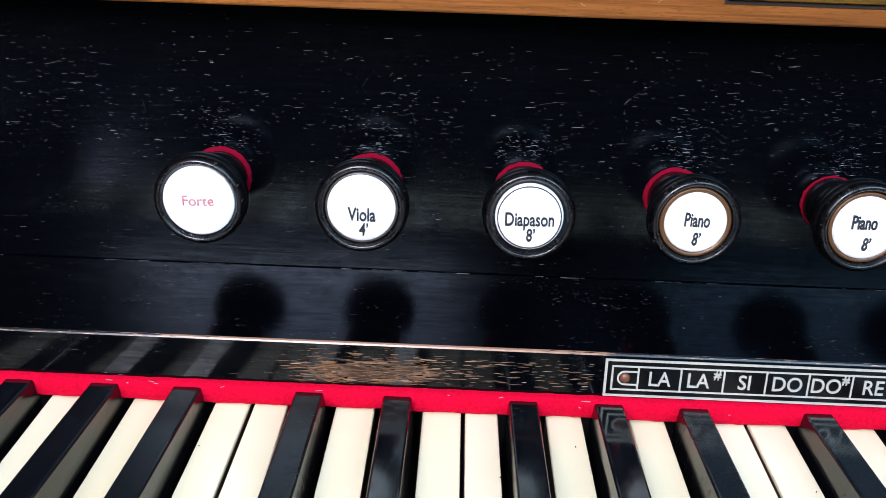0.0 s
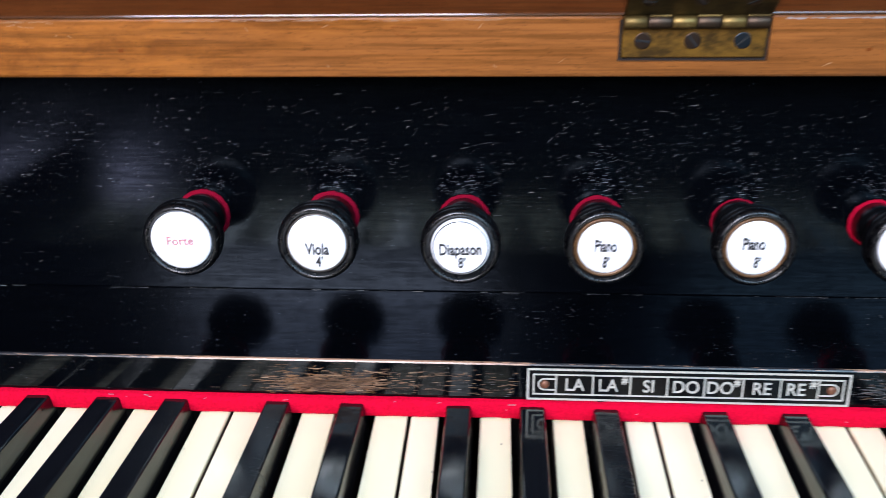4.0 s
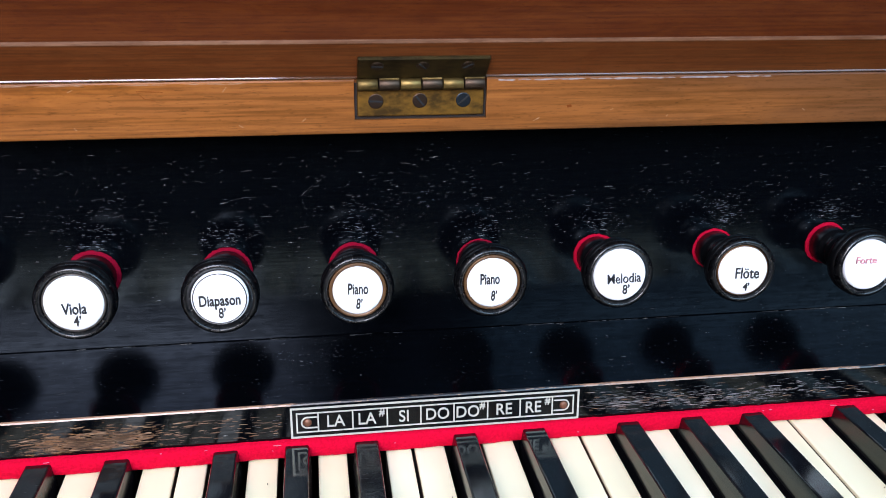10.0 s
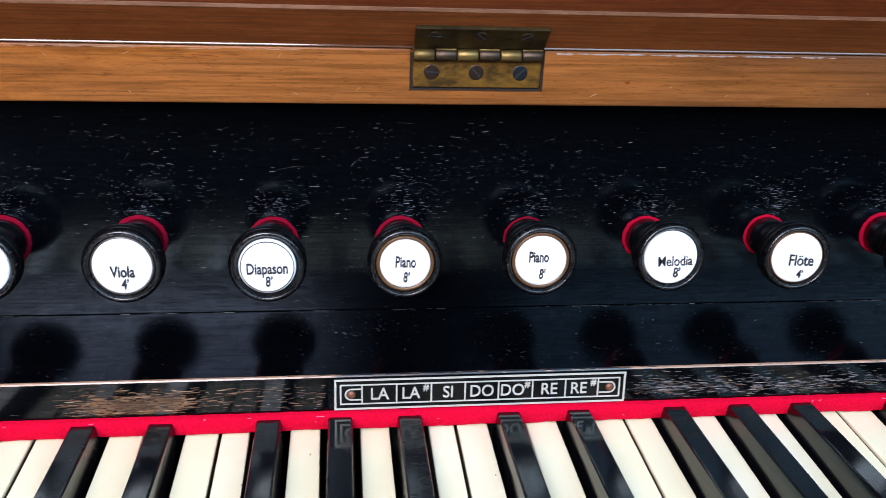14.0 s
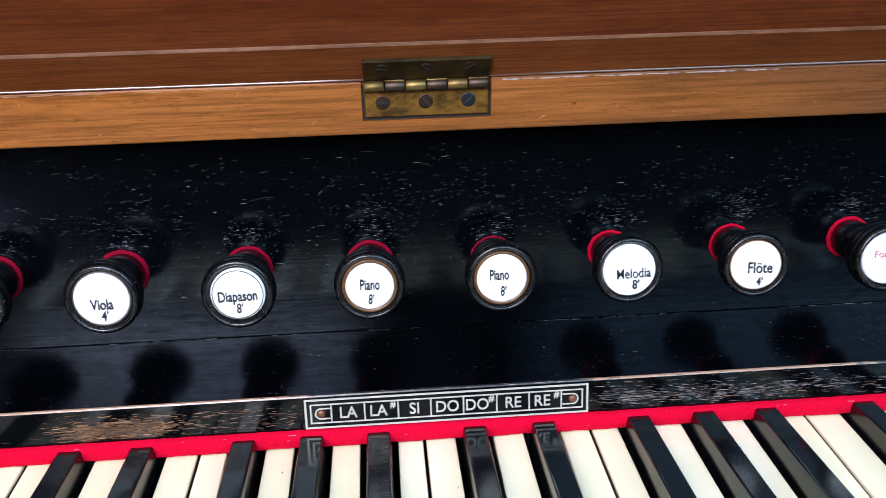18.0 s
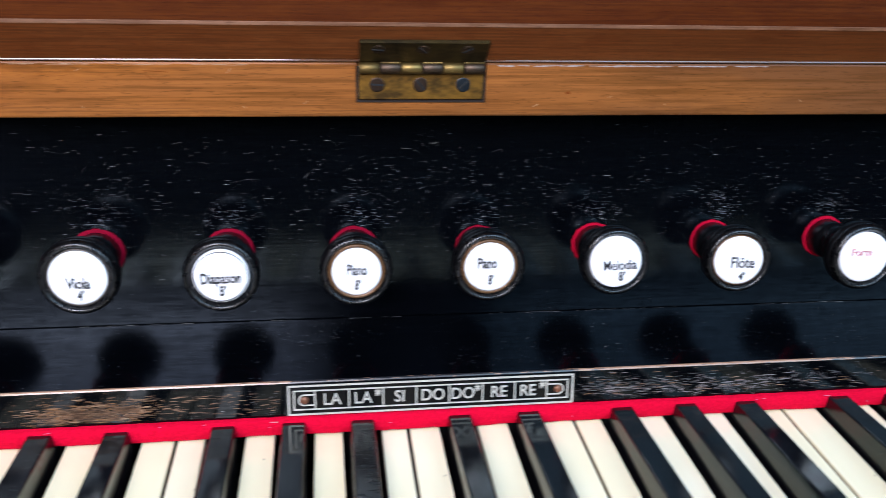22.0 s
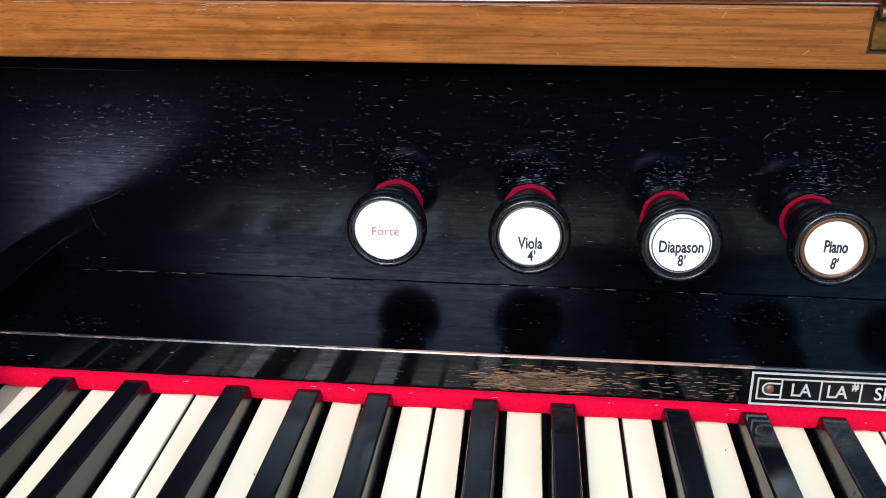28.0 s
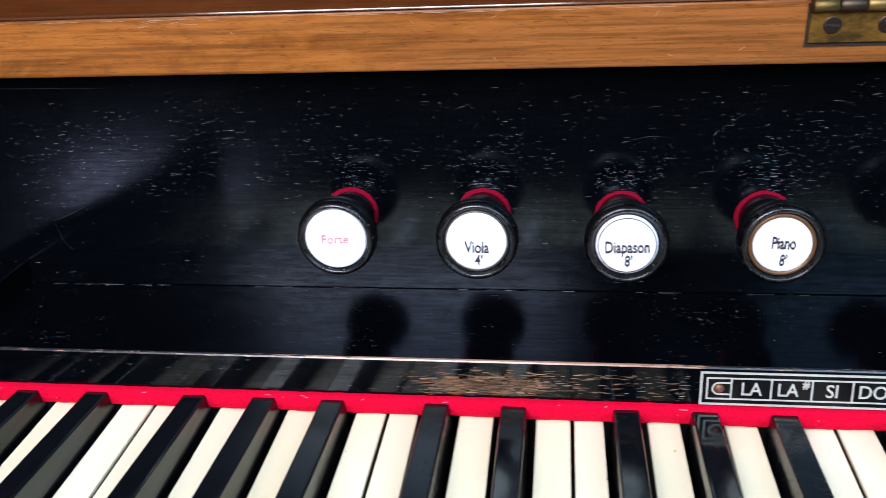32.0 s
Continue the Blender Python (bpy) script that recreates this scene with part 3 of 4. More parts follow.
        bmesh.ops.transform(b, matrix=tilt @ Matrix.Translation((up[2], up[3], 0.0325 + longer)), verts=b.verts)
        part("number", b, ink, disc)


mm = 0.001
knob(KNOB_X[0], 0.0120, "Forte", "", None, 0.0050, 0.98, (0.1 * mm, 0.4 * mm), M_RED_INK, 1.5, longer=-0.0011, felt=0.0108, rise=0.0013, lean=3.3, wide=0.95)
knob(KNOB_X[1], 0.0113, "Viola", "4’", M_RING_DARK, 0.0064, 0.70, (0.3 * mm, -2.0 * mm, 0.9 * mm, -7.1 * mm), M_INK, longer=0.0026, felt=0.0109, rise=0.0008, wide=0.955)
knob(KNOB_X[2], 0.0112, "Diapason", "8’", M_RING_GREY, 0.0064, 0.68, (0.0, -0.6 * mm, 0.5 * mm, -6.0 * mm), M_INK, 1.0, longer=0.0028, felt=0.0106, wide=0.945)
knob(KNOB_X[3], 0.0102, "Piano", "8’", M_RING_BRASS, 0.0066, 0.58, (0.0, 1.1 * mm, 0.4 * mm, -5.4 * mm), M_INK, -1.0, longer=0.0018, felt=0.0106, wide=0.93)
knob(KNOB_X[4], 0.0107, "Piano", "8’", M_RING_BRASS, 0.0066, 0.58, (-1.3 * mm, 2.0 * mm, 0.4 * mm, -5.4 * mm), M_INK, longer=0.0003, felt=0.0098, wide=0.955)
knob(KNOB_X[5], 0.0113, "Melodia", "8’", None, 0.0062, 0.76, (1.3 * mm, -1.3 * mm, 2.2 * mm, -6.3 * mm), M_INK, 2.0, longer=0.0030, felt=0.0099, lean=8.8, wide=0.92, neck=0.88)
knob(KNOB_X[6], 0.0109, "Flöte", "4’", M_RING_BRASS, 0.0070, 0.76, (1.4 * mm, -0.9 * mm, 1.6 * mm, -7.0 * mm), M_INK, longer=0.0036, felt=0.0096, rise=0.0004, lean=7.2, yaw=-4.0, wide=0.90, small=0.70, neck=0.88)
knob(KNOB_X[7], 0.0115, "Forte", "", None, 0.0046, 0.98, (-2.4 * mm, 2.6 * mm), M_RED_INK, longer=0.0033, felt=0.0100, rise=0.0009, wide=0.94, neck=0.88)


# ---- note plate on the name board ----
def note_plate():
    w, h = 0.1172, 0.0131
    slope = math.atan2(0.0020, LEDGE_Z - 0.0075)
    m = Matrix.Translation((0.0, -0.0017, 0.0092)) @ Matrix.Rotation(radians(90) - slope, 4, "X")
    p = thing("note_plate", m, "black enamelled plate with silver note names and border", "name plate")
    part("plate", box(0, w, 0, h, 0.0001, 0.0009, 0.0002, 1), M_ENAMEL, p, "black enamel plate")

    def bar(name, x0, x1, y0, y1, z=0.00105):
        part(name, box(x0, x1, y0, y1, 0.0008, z), M_SILVER, p)

    def rim(i, t):
        bar("border_line", i, w - i, i, i + t)
        bar("border_line", i, w - i, h - i - t, h - i)
        bar("border_line", i, i + t, i + t, h - i - t)
        bar("border_line", w - i - t, w - i, i + t, h - i - t)

    rim(0.0, 0.0008)
    rim(0.0022, 0.0006)
    for f in (0.092, 0.208, 0.325, 0.44, 0.555, 0.673, 0.788, 0.903):
        bar("divider", f * w - 0.0003, f * w + 0.0003, 0.0028, h - 0.0028)
    for side in (0, 1):
        xs = [0.0066, 0.092 * w]
        if side:
            xs = [w - xs[1], w - xs[0]]
        bar("border_line", xs[0], xs[1], 0.0040, 0.0046)
        bar("border_line", xs[0], xs[1], h - 0.0046, h - 0.0040)
        arc = bmesh.new()
        c, ri, ro, d = (0.0066 if not side else w - 0.0066), h / 2 - 0.0046, h / 2 - 0.0040, (1 if not side else -1)
        prev = None
        for q in range(13):
            a = math.pi / 2 + math.pi * q / 12
            row = [arc.verts.new((c + d * r * math.cos(a), h / 2 + r * math.sin(a), z)) for r in (ri, ro) for z in (0.0008, 0.00105)]
            if prev:
                for u, v in ((0, 1), (1, 3), (3, 2), (2, 0)):
                    arc.faces.new((prev[u], prev[v], row[v], row[u]))
            prev = row
        part("border_line", arc, M_SILVER, p)
        s = part("plate_screw", lathe([(0.0017, 0.0008), (0.0017, 0.0011), (0.0012, 0.0016), (0.0, 0.0018)], 20), M_COPPER, p, "small brown screw", True)
        s.location = (0.0066 if not side else w - 0.0066, h / 2, 0)
    cells = [0.092, 0.208, 0.325, 0.44, 0.555, 0.673, 0.788, 0.903]
    for i, word in enumerate(("LA", "LA#", "SI", "DO", "DO#", "RE", "RE#")):
        cx = (cells[i] + cells[i + 1]) / 2 * w
        sharp = word.endswith("#")
        b = lettering(word.rstrip("#"), 0.0071, 0.90, 0.00015, 0.00006)
        bmesh.ops.translate(b, vec=(cx - (0.0013 if sharp else 0), h / 2 - 0.0002, 0.0010), verts=b.verts)
        part("note_name", b, M_SILVER, p)
        if sharp:
            b = lettering("#", 0.0044, 0.9, 0.00015, 0.00006)
            bmesh.ops.translate(b, vec=(cx + 0.0047, h / 2 + 0.0023, 0.0010), verts=b.verts)
            part("sharp_sign", b, M_SILVER, p)


note_plate()


# ---- rail, lid and hinge ----
RAIL_Y, RAIL_Z0 = 0.036, 0.1216
HX0, HX1, HZ0 = 0.0297, 0.0812, 0.1272      # recess of the hinge in the rail


def top_rail():
    rail = thing("top_rail", pose(0, 0, RAIL_Z0), "golden brown varnished rail above the stop panel", "wooden rail")
    inv = Matrix.Translation((0, 0, -RAIL_Z0))
    prof = [(RAIL_Y, RAIL_Z0), (RAIL_Y, TOP_Z), (0.20, TOP_Z), (0.20, RAIL_Z0)]
    board = part("rail_board", prism(prof, X0 - 0.075, X1 + 0.075, 0.0012, 3), M_RAIL, rail)
    cut = link("cut", box(HX0, HX1, RAIL_Y - 0.01, RAIL_Y + 0.0016, HZ0, TOP_Z + 0.01), M_RAIL)
    board.matrix_parent_inverse = inv
    mod = board.modifiers.new("recess", "BOOLEAN")
    mod.object, mod.solver = cut, "EXACT"
    bpy.context.view_layer.update()
    board.data = bpy.data.meshes.new_from_object(board.evaluated_get(bpy.context.evaluated_depsgraph_get()))
    board.modifiers.clear()
    bpy.data.objects.remove(cut)
    board.matrix_parent_inverse = inv
    # thin dark liner behind the leaf, so the gap round it is dark
    part("hinge_recess", box(HX0 + 0.0001, HX1 - 0.0001, RAIL_Y + 0.0012, RAIL_Y + 0.0015, HZ0 + 0.0001, TOP_Z - 0.002), M_STAIN, rail, "dark liner in the recess round the hinge").matrix_parent_inverse = inv
    return rail


RAIL = top_rail()

EDGE_A = Vector((0, 0.0358, 0.1438))       # hinge line
EDGE_B = Vector((0, 0.0190, 0.1600))       # front corner of the open lid


def lid():
    l = thing("lid", pose(0, 0, EDGE_A.z), "red-brown varnished lid folded open and leaning back", "lid")
    inv = Matrix.Translation((0, 0, -EDGE_A.z))
    e = (EDGE_B - EDGE_A).normalized()
    up = Vector((0, -e.y * 0 + e.z, -e.y)).normalized()
    a, b, c = EDGE_A, EDGE_B, 0.0010
    pts = [a, b - e * c, b + up * c, b + up * 0.30, a + up * 0.30]

    def piece(name, pts, mat, bevel, label=""):
        part(name, prism([(p.y, p.z) for p in pts], X0 - 0.075, X1 + 0.075, bevel, 2), mat, l, label).matrix_parent_inverse = inv

    piece("lid_board", [p + up * 0.0006 if i in (0, 1) else p for i, p in enumerate(pts)], M_LID, 0.0)
    piece("lid_edge", [a - up * 0.0, b - e * c, b - e * c + up * 0.00055, a + up * 0.00055], M_LID_EDGE, 0.00025, "brown edge of the lid above the hinge")
    # glossy bead added to draw the highlight on the lid's lower edge
    r = 0.0006
    ring = [a + Vector((0, -0.0002 + r * math.cos(q * math.pi / 6), 0.0002 + r * math.sin(q * math.pi / 6))) for q in range(12)]
    piece("bead", ring, M_BEAD, 0.0, "thin glossy bead added along the hinge line to catch the highlight")
    o = (e - up).normalized() * 0.0004
    piece("lid_lip", [b - e * c + o, b + up * c + o, b + up * c - o, b - e * c - o], M_LIP, 0.0002, "pale worn corner of the lid")


lid()


def hinge():
    h = thing("hinge", Matrix.Translation((0, RAIL_Y, TOP_Z)), "tarnished brass butt hinge with dark slotted screws", "hinge")
    x0 = HX0 + 0.0011
    x1 = HX1 - 0.0011
    zk = -0.0022    # height of the pin against the rail's top line
    low = part("lower_leaf", box(x0, x1, -0.0001, 0.0014, HZ0 - TOP_Z + 0.0014, zk, 0.0003, 1), M_BRASS, h, "mottled tarnished brass leaf")
    e = (EDGE_B - EDGE_A).normalized()
    ang = math.atan2(e.z, -e.y)
    up = part("upper_leaf", box(x0, x1, -0.0006, 0.0012, 0.001, 0.0136, 0.0003, 1), M_BRASS_DARK, h, "dark tarnished brass leaf")
    rot = Matrix.Rotation(radians(90) - ang, 4, "X")
    up.matrix_local = Matrix.Translation((0, -0.0012, 0.0)) @ rot
    part("leaf_edge", box(x0, x1, -0.0007, 0.0002, 0.01355, 0.0138, 0.0001, 1), M_BRASS_DARK, up, "dark brass edge")
    seg = (x1 - x0) / 6
    for i in range(6):
        b = lathe([(0.0, 0.0), (0.0021, 0.0), (0.0023, 0.0002), (0.0023, seg - 0.0006), (0.0021, seg - 0.0004), (0.0, seg - 0.0004)], 24)
        bmesh.ops.transform(b, matrix=Matrix.Translation((x0 + i * seg, -0.0016, zk)) @ Matrix.Rotation(radians(90), 4, "Y"), verts=b.verts)
        part("knuckle", b, M_BRASS_DULL if i % 2 == 0 else M_KNUCKLE, h, "" if i % 2 == 0 else "dark worn knuckle", True)
        if i % 2:
            # the dark knuckles are rolled out of the upper leaf; the step where they bend over is paler for their top
            # highlight
            part("knuckle_step", box(x0 + i * seg, x0 + (i + 1) * seg - 0.0004, -0.0030, -0.0004, zk + 0.0018, zk + 0.0026, 0.0003, 2), M_BRASS_DULL, h, "brass step, paler for the highlight on the knuckle")
    rnd = random.Random(2)
    for i, turn in enumerate((5, 50, -40)):
        x = x0 + (x1 - x0) * (0.145 + 0.345 * i)
        for leaf, y, z in ((low, -0.0001, HZ0 - TOP_Z + 0.0073), (up, -0.0006, 0.0095)):
            r = 0.0029 if leaf is low else 0.0025
            s = lathe([(0.0, 0.0), (r, 0.0), (r, -0.00025), (r - 0.0003, -0.0004), (0.0, -0.00045)], 24)
            # the slot is uncut: a near-black bar on the head gives its shade
            cut = box(-r * 0.88, r * 0.88, -0.00035, 0.00035, -0.0006, -0.0003)
            rotm = Matrix.Translation((x, y, z)) @ Matrix.Rotation(radians(-90), 4, "X")
            bmesh.ops.transform(s, matrix=rotm, verts=s.verts)
            bmesh.ops.transform(cut, matrix=rotm @ Matrix.Rotation(radians(turn), 4, "Z"), verts=cut.verts)
            part("screw", s, (M_STEEL_BLUE if i == 2 else M_STEEL) if leaf is low else M_KNUCKLE, leaf, "dark slotted screw")
            part("slot_shade", cut, M_DARK, leaf)


hinge()


# ---- wear that can be picked out: scratches on the panel, bare traces on the rail ----
M_SCRATCH = material("pale_scratch", (0.085, 0.085, 0.09), 0.6)
n = Nodes(M_SCRATCH)
n.put(n.b.inputs["Base Color"], n.ramp(n.noise((700, 700, 700), 2, 0.6), (0.50, (0.001, 0.001, 0.0015)), (0.66, (0.055, 0.055, 0.064))))
M_CHIP = material("dark_chip", (0.13, 0.032, 0.005), 0.6)
M_CHIP.node_tree.nodes["Principled BSDF"].inputs["Specular IOR Level"].default_value = 0.1
M_TRACE = material("pale_bare_edge", (0.25, 0.21, 0.20), 0.5)
M_TRACE_DULL = material("dull_bare_edge", (0.27, 0.15, 0.08), 0.5)


def on_panel(x, z, off):
    return Vector((x, panel_y(z) - off * math.cos(LEAN), z + off * math.sin(LEAN)))


def scratch(points, width):
    """A hairline scratch along points (x, z) of the stop panel."""
    b = bmesh.new()
    prev = None
    k = len(points)
    for i, (x, z) in enumerate(points):
        a, c = points[max(i - 1, 0)], points[min(i + 1, k - 1)]
        d = Vector((c[0] - a[0], c[1] - a[1])).normalized()
        w = width * (0.35 if i in (0, k - 1) else 1.0) / 2
        row = [b.verts.new(on_panel(x - d.y * w * q, z + d.x * w * q, o)) for q in (-1, 1) for o in (-0.00005, 0.00004)]
        if prev:
            for u, v in ((0, 1), (1, 3), (3, 2), (2, 0)):
                b.faces.new((prev[u], prev[v], row[v], row[u]))
        else:
            b.faces.new((row[0], row[1], row[3], row[2]))
        prev = row
    b.faces.new((prev[0], prev[2], prev[3], prev[1]))
    ob = part("scratch", b, M_SCRATCH, CASE)
    ob.matrix_parent_inverse = Matrix.Translation((0, 0, -FLOOR_Z))


for pts, w in (
    (((-0.2704, 0.0525), (-0.2625, 0.0553), (-0.2542, 0.0592)), 0.0004),
    (((-0.2699, 0.0513), (-0.2679, 0.0431), (-0.2641, 0.0388)), 0.00035),
    (((0.0077, 0.0886), (0.0088, 0.0899), (0.0098, 0.0907)), 0.0009),
    (((0.0104, 0.0913), (0.0126, 0.0930)), 0.0005),
    (((0.0136, 0.0936), (0.0162, 0.0954)), 0.0005),
    (((0.0171, 0.0960), (0.0182, 0.0967)), 0.0006),
    (((0.0226, 0.0984), (0.0236, 0.0989)), 0.0006),
    (((0.0079, 0.0868), (0.0083, 0.0848)), 0.0004),
    (((0.0084, 0.0832), (0.0094, 0.0826), (0.0096, 0.0830)), 0.0006),
    (((0.0093, 0.0806), (0.0096, 0.0794)), 0.0005),
    (((0.0085, 0.0766), (0.0084, 0.0752)), 0.0005),
    (((-0.0666, 0.0830), (-0.0652, 0.0788)), 0.0004),
    (((-0.1621, 0.0836), (-0.1613, 0.0799)), 0.0004),
    (((-0.0822, 0.0944), (-0.0839, 0.0918)), 0.0004),
    (((-0.0774, 0.0894), (-0.0725, 0.0900)), 0.0004),
    (((-0.1596, 0.0821), (-0.1513, 0.0824)), 0.0004),
    (((-0.2201, 0.0573), (-0.2158, 0.0570)), 0.0004),
    (((-0.2191, 0.0381), (-0.2143, 0.0383)), 0.0005),
    (((-0.0797, 0.0762), (-0.0750, 0.0777), (-0.0709, 0.0749)), 0.0003),
    (((-0.0236, 0.0870), (-0.0156, 0.0886), (-0.0116, 0.0884)), 0.0003),
    (((0.0274, 0.1073), (0.0340, 0.1072)), 0.0004),
    (((-0.2999, 0.1111), (-0.2666, 0.1108), (-0.2340, 0.1106)), 0.0003),
):
    scratch(pts, w * 0.5)


def rail_marks(rail):
    inv = Matrix.Translation((0, 0, -RAIL_Z0))
    rnd = random.Random(11)
    # pale bare line, broken and ragged, just under the upper edge of the rail
    def ragged(x0, x1, lo, hi, mat, seed):
        b = bmesh.new()
        k = max(4, int((x1 - x0) / 0.0007))
        prev = None
        for i in range(k + 1):
            x = x0 + (x1 - x0) * i / k
            q = min(i, k - i) / k
            h = (lo + (hi - lo) * (0.5 + noise.noise((x * 420, seed, 0)))) * min(1.0, 0.15 + q * 8)
            z = TOP_Z - 0.0015 + 0.0002 * noise.noise((x * 160, seed, 4))
            row = [b.verts.new((x, y, zz)) for y, zz in ((RAIL_Y - 0.00005, z - h / 2), (RAIL_Y - 0.00005, z + h / 2), (RAIL_Y + 0.0004, z + h / 2), (RAIL_Y + 0.0004, z - h / 2))]
            if prev:
                for u in range(4):
                    b.faces.new((prev[u], prev[(u + 1) % 4], row[(u + 1) % 4], row[u]))
            prev = row
        part("bare_trace", b, mat, rail).matrix_parent_inverse = inv

    for a, c in ((0.0855, 0.0925), (0.0935, 0.121), (0.1225, 0.158), (0.160, 0.181), (0.184, 0.199)):
        ragged(a, c, 0.0001, 0.0008, M_TRACE, a * 100)
    x = -0.27
    while x < 0.0:
        run = rnd.uniform(0.006, 0.03)
        if rnd.random() < 0.7:
            ragged(x, x + run, 0.0001, 0.0004, M_TRACE_DULL, x * 77)
        x += run + rnd.uniform(0.002, 0.012)
    # small pale nicks in the varnish, and flaked spots near the upper edge
    for i in range(22):
        if i < 13:
            px, pz, ln, an = rnd.uniform(-0.2, 0.27), rnd.uniform(0.1245, 0.1405), rnd.uniform(0.0006, 0.0026), rnd.uniform(-0.9, 0.9)
        else:
            px, pz, ln, an = rnd.uniform(-0.203, -0.172), rnd.uniform(0.1396, 0.1418), rnd.uniform(0.001, 0.004), rnd.uniform(-0.25, 0.2)
        b = box(-ln / 2, ln / 2, -0.00005, 0.0003, -0.00008, 0.00008)
        bmesh.ops.transform(b, matrix=Matrix.Translation((px, RAIL_Y, pz)) @ Matrix.Rotation(an, 4, "Y"), verts=b.verts)
        part("nick", b, M_TRACE_DULL, rail).matrix_parent_inverse = inv
    # chip and knots
    for pts in (((-0.0500, 0.1398), (-0.0405, 0.1393), (-0.0405, 0.13905), (-0.0500, 0.13955)), ((-0.0500, 0.1395), (-0.0497, 0.1393), (-0.0472, 0.1368), (-0.0475, 0.1367)), ((-0.0475, 0.1369), (-0.0435, 0.1362), (-0.0435, 0.13605), (-0.0475, 0.13672)), ((0.1138, 0.1316), (0.1156, 0.1319), (0.1160, 0.1308), (0.1142, 0.1306)), ((-0.150, 0.1322), (-0.1480, 0.1324), (-0.1478, 0.1312), (-0.1496, 0.1310))):
        b = bmesh.new()
        f = b.faces.new([b.verts.new((px, RAIL_Y - 0.00004, pz)) for px, pz in pts])
        g = bmesh.ops.extrude_face_region(b, geom=[f])
        bmesh.ops.translate(b, vec=(0, 0.0003, 0), verts=[v for v in g["geom"] if isinstance(v, bmesh.types.BMVert)])
        part("chip", b, M_CHIP, rail, "dark chip in the varnish").matrix_parent_inverse = inv


rail_marks(RAIL)


M_FLECK = material("pale_wear_fleck", (0.15, 0.15, 0.16), 0.55)
n = Nodes(M_FLECK)
g = n.t.nodes.new("ShaderNodeNewGeometry").outputs["Random Per Island"]
n.put(n.b.inputs["Base Color"], n.ramp(g, (0.0, (0.006, 0.006, 0.007)), (0.5, (0.026, 0.027, 0.030)), (0.85, (0.078, 0.078, 0.078)), (1.0, (0.24, 0.235, 0.22))))
M_FLECK_TAN = material("bare_wood_fleck", (0.3, 0.17, 0.08), 0.6)
n = Nodes(M_FLECK_TAN)
g = n.t.nodes.new("ShaderNodeNewGeometry").outputs["Random Per Island"]
n.put(n.b.inputs["Base Color"], n.ramp(g, (0.0, (0.030, 0.014, 0.006)), (0.5, (0.085, 0.042, 0.020)), (0.85, (0.16, 0.083, 0.042)), (1.0, (0.27, 0.17, 0.10))))


def flecks(spots, place, mat, label):
    """Short ragged dashes of wear, (x, height, length, width, turn) each, set flush into a surface of the case by place(x, height, out)."""
    verts, faces = [], []
    for x, h, ln, w, turn in spots:
        c, d = math.cos(turn), math.sin(turn)
        k = len(verts)
        outline = ((-0.5, -0.1), (-0.2, -0.5), (0.3, -0.35), (0.5, 0.15), (0.1, 0.5), (-0.35, 0.3))
        for out in (-0.00006, 0.00003):
            for u, v in outline:
                verts.append(place(x + u * ln * c - v * w * d, h + u * ln * d + v * w * c, out))
        faces.append(tuple(range(k + 6, k + 12)))
        faces.extend((k + j, k + (j + 1) % 6, k + 6 + (j + 1) % 6, k + 6 + j) for j in range(6))
    me = bpy.data.meshes.new("fleck")
    me.from_pydata(verts, [], faces)
    me.materials.append(mat)
    ob = tagged(new("fleck", me), label, kind="stuff")
    ob.parent = CASE
    ob.matrix_parent_inverse = Matrix.Translation((0, 0, -FLOOR_Z))


def panel_flecks():
    rnd = random.Random(5)
    spots = []
    while len(spots) < 1750:
        x, z = rnd.uniform(-0.285, 0.33), rnd.uniform(0.026, 0.119)
        high = math.exp(-((z - 0.084) / 0.016) ** 2) * 0.34 + (0.17 if z > 0.05 else 0.12) - max(0.0, z - 0.104) * 9
        high *= 1.25 if x < -0.1 else 1.0 if x < 0.1 else 0.7
        patch = 0.55 + 0.9 * noise.noise((x * 38, z * 60, 2)) + 0.5 * noise.noise((x * 160, z * 260, 7))
        k = min(range(8), key=lambda q: abs(x - KNOB_X[q]))
        dx, dz = (x - KNOB_X[k]) / 0.0105, (z - ZB - 0.0185 - 0.003 * math.sin(k * 2.3)) / (0.0062 + 0.0015 * math.cos(k * 1.7))
        rub = 3.0 * math.exp(-dx * dx - dz * dz) * (1.0 + 0.25 * math.sin(k * 4.1))
        if rnd.random() * 2.2 > high * max(patch, 0.05) + rub * (0.45 + 0.8 * noise.noise((x * 260, z * 420, 4))):
            continue
        fine = rub > 0.6
        ln = min(rnd.lognormvariate(math.log(0.0010 if fine else 0.0013), 0.55), 0.005)
        spots.append((x, z, ln, rnd.uniform(0.00009, 0.00020) * (1.25 if fine and rnd.random() < 0.3 else 1.0), rnd.gauss(0.0, 0.34 if fine else 0.07)))
    flecks(spots, lambda x, z, out: on_panel(x, z, out), M_FLECK, "pale dashes where the black polish has worn")


def ledge_flecks():
    rnd = random.Random(8)
    spots = []
    while len(spots) < 240:
        x, y = rnd.uniform(X0 + 0.005, 0.36), rnd.uniform(0.002, PANEL_Y - 0.001)
        if rnd.random() < (0.35 if x > -0.14 else 0.12) + 0.8 * noise.noise((x * 30, y * 70, 5)):
            spots.append((x, y, min(rnd.lognormvariate(math.log(0.0011), 0.6), 0.005), rnd.uniform(0.0001, 0.00022), rnd.gauss(0, 0.12)))
    flecks(spots, lambda x, y, out: (x, y, ledge_z(y) + out), M_FLECK, "fine pale dashes on the black ledge")


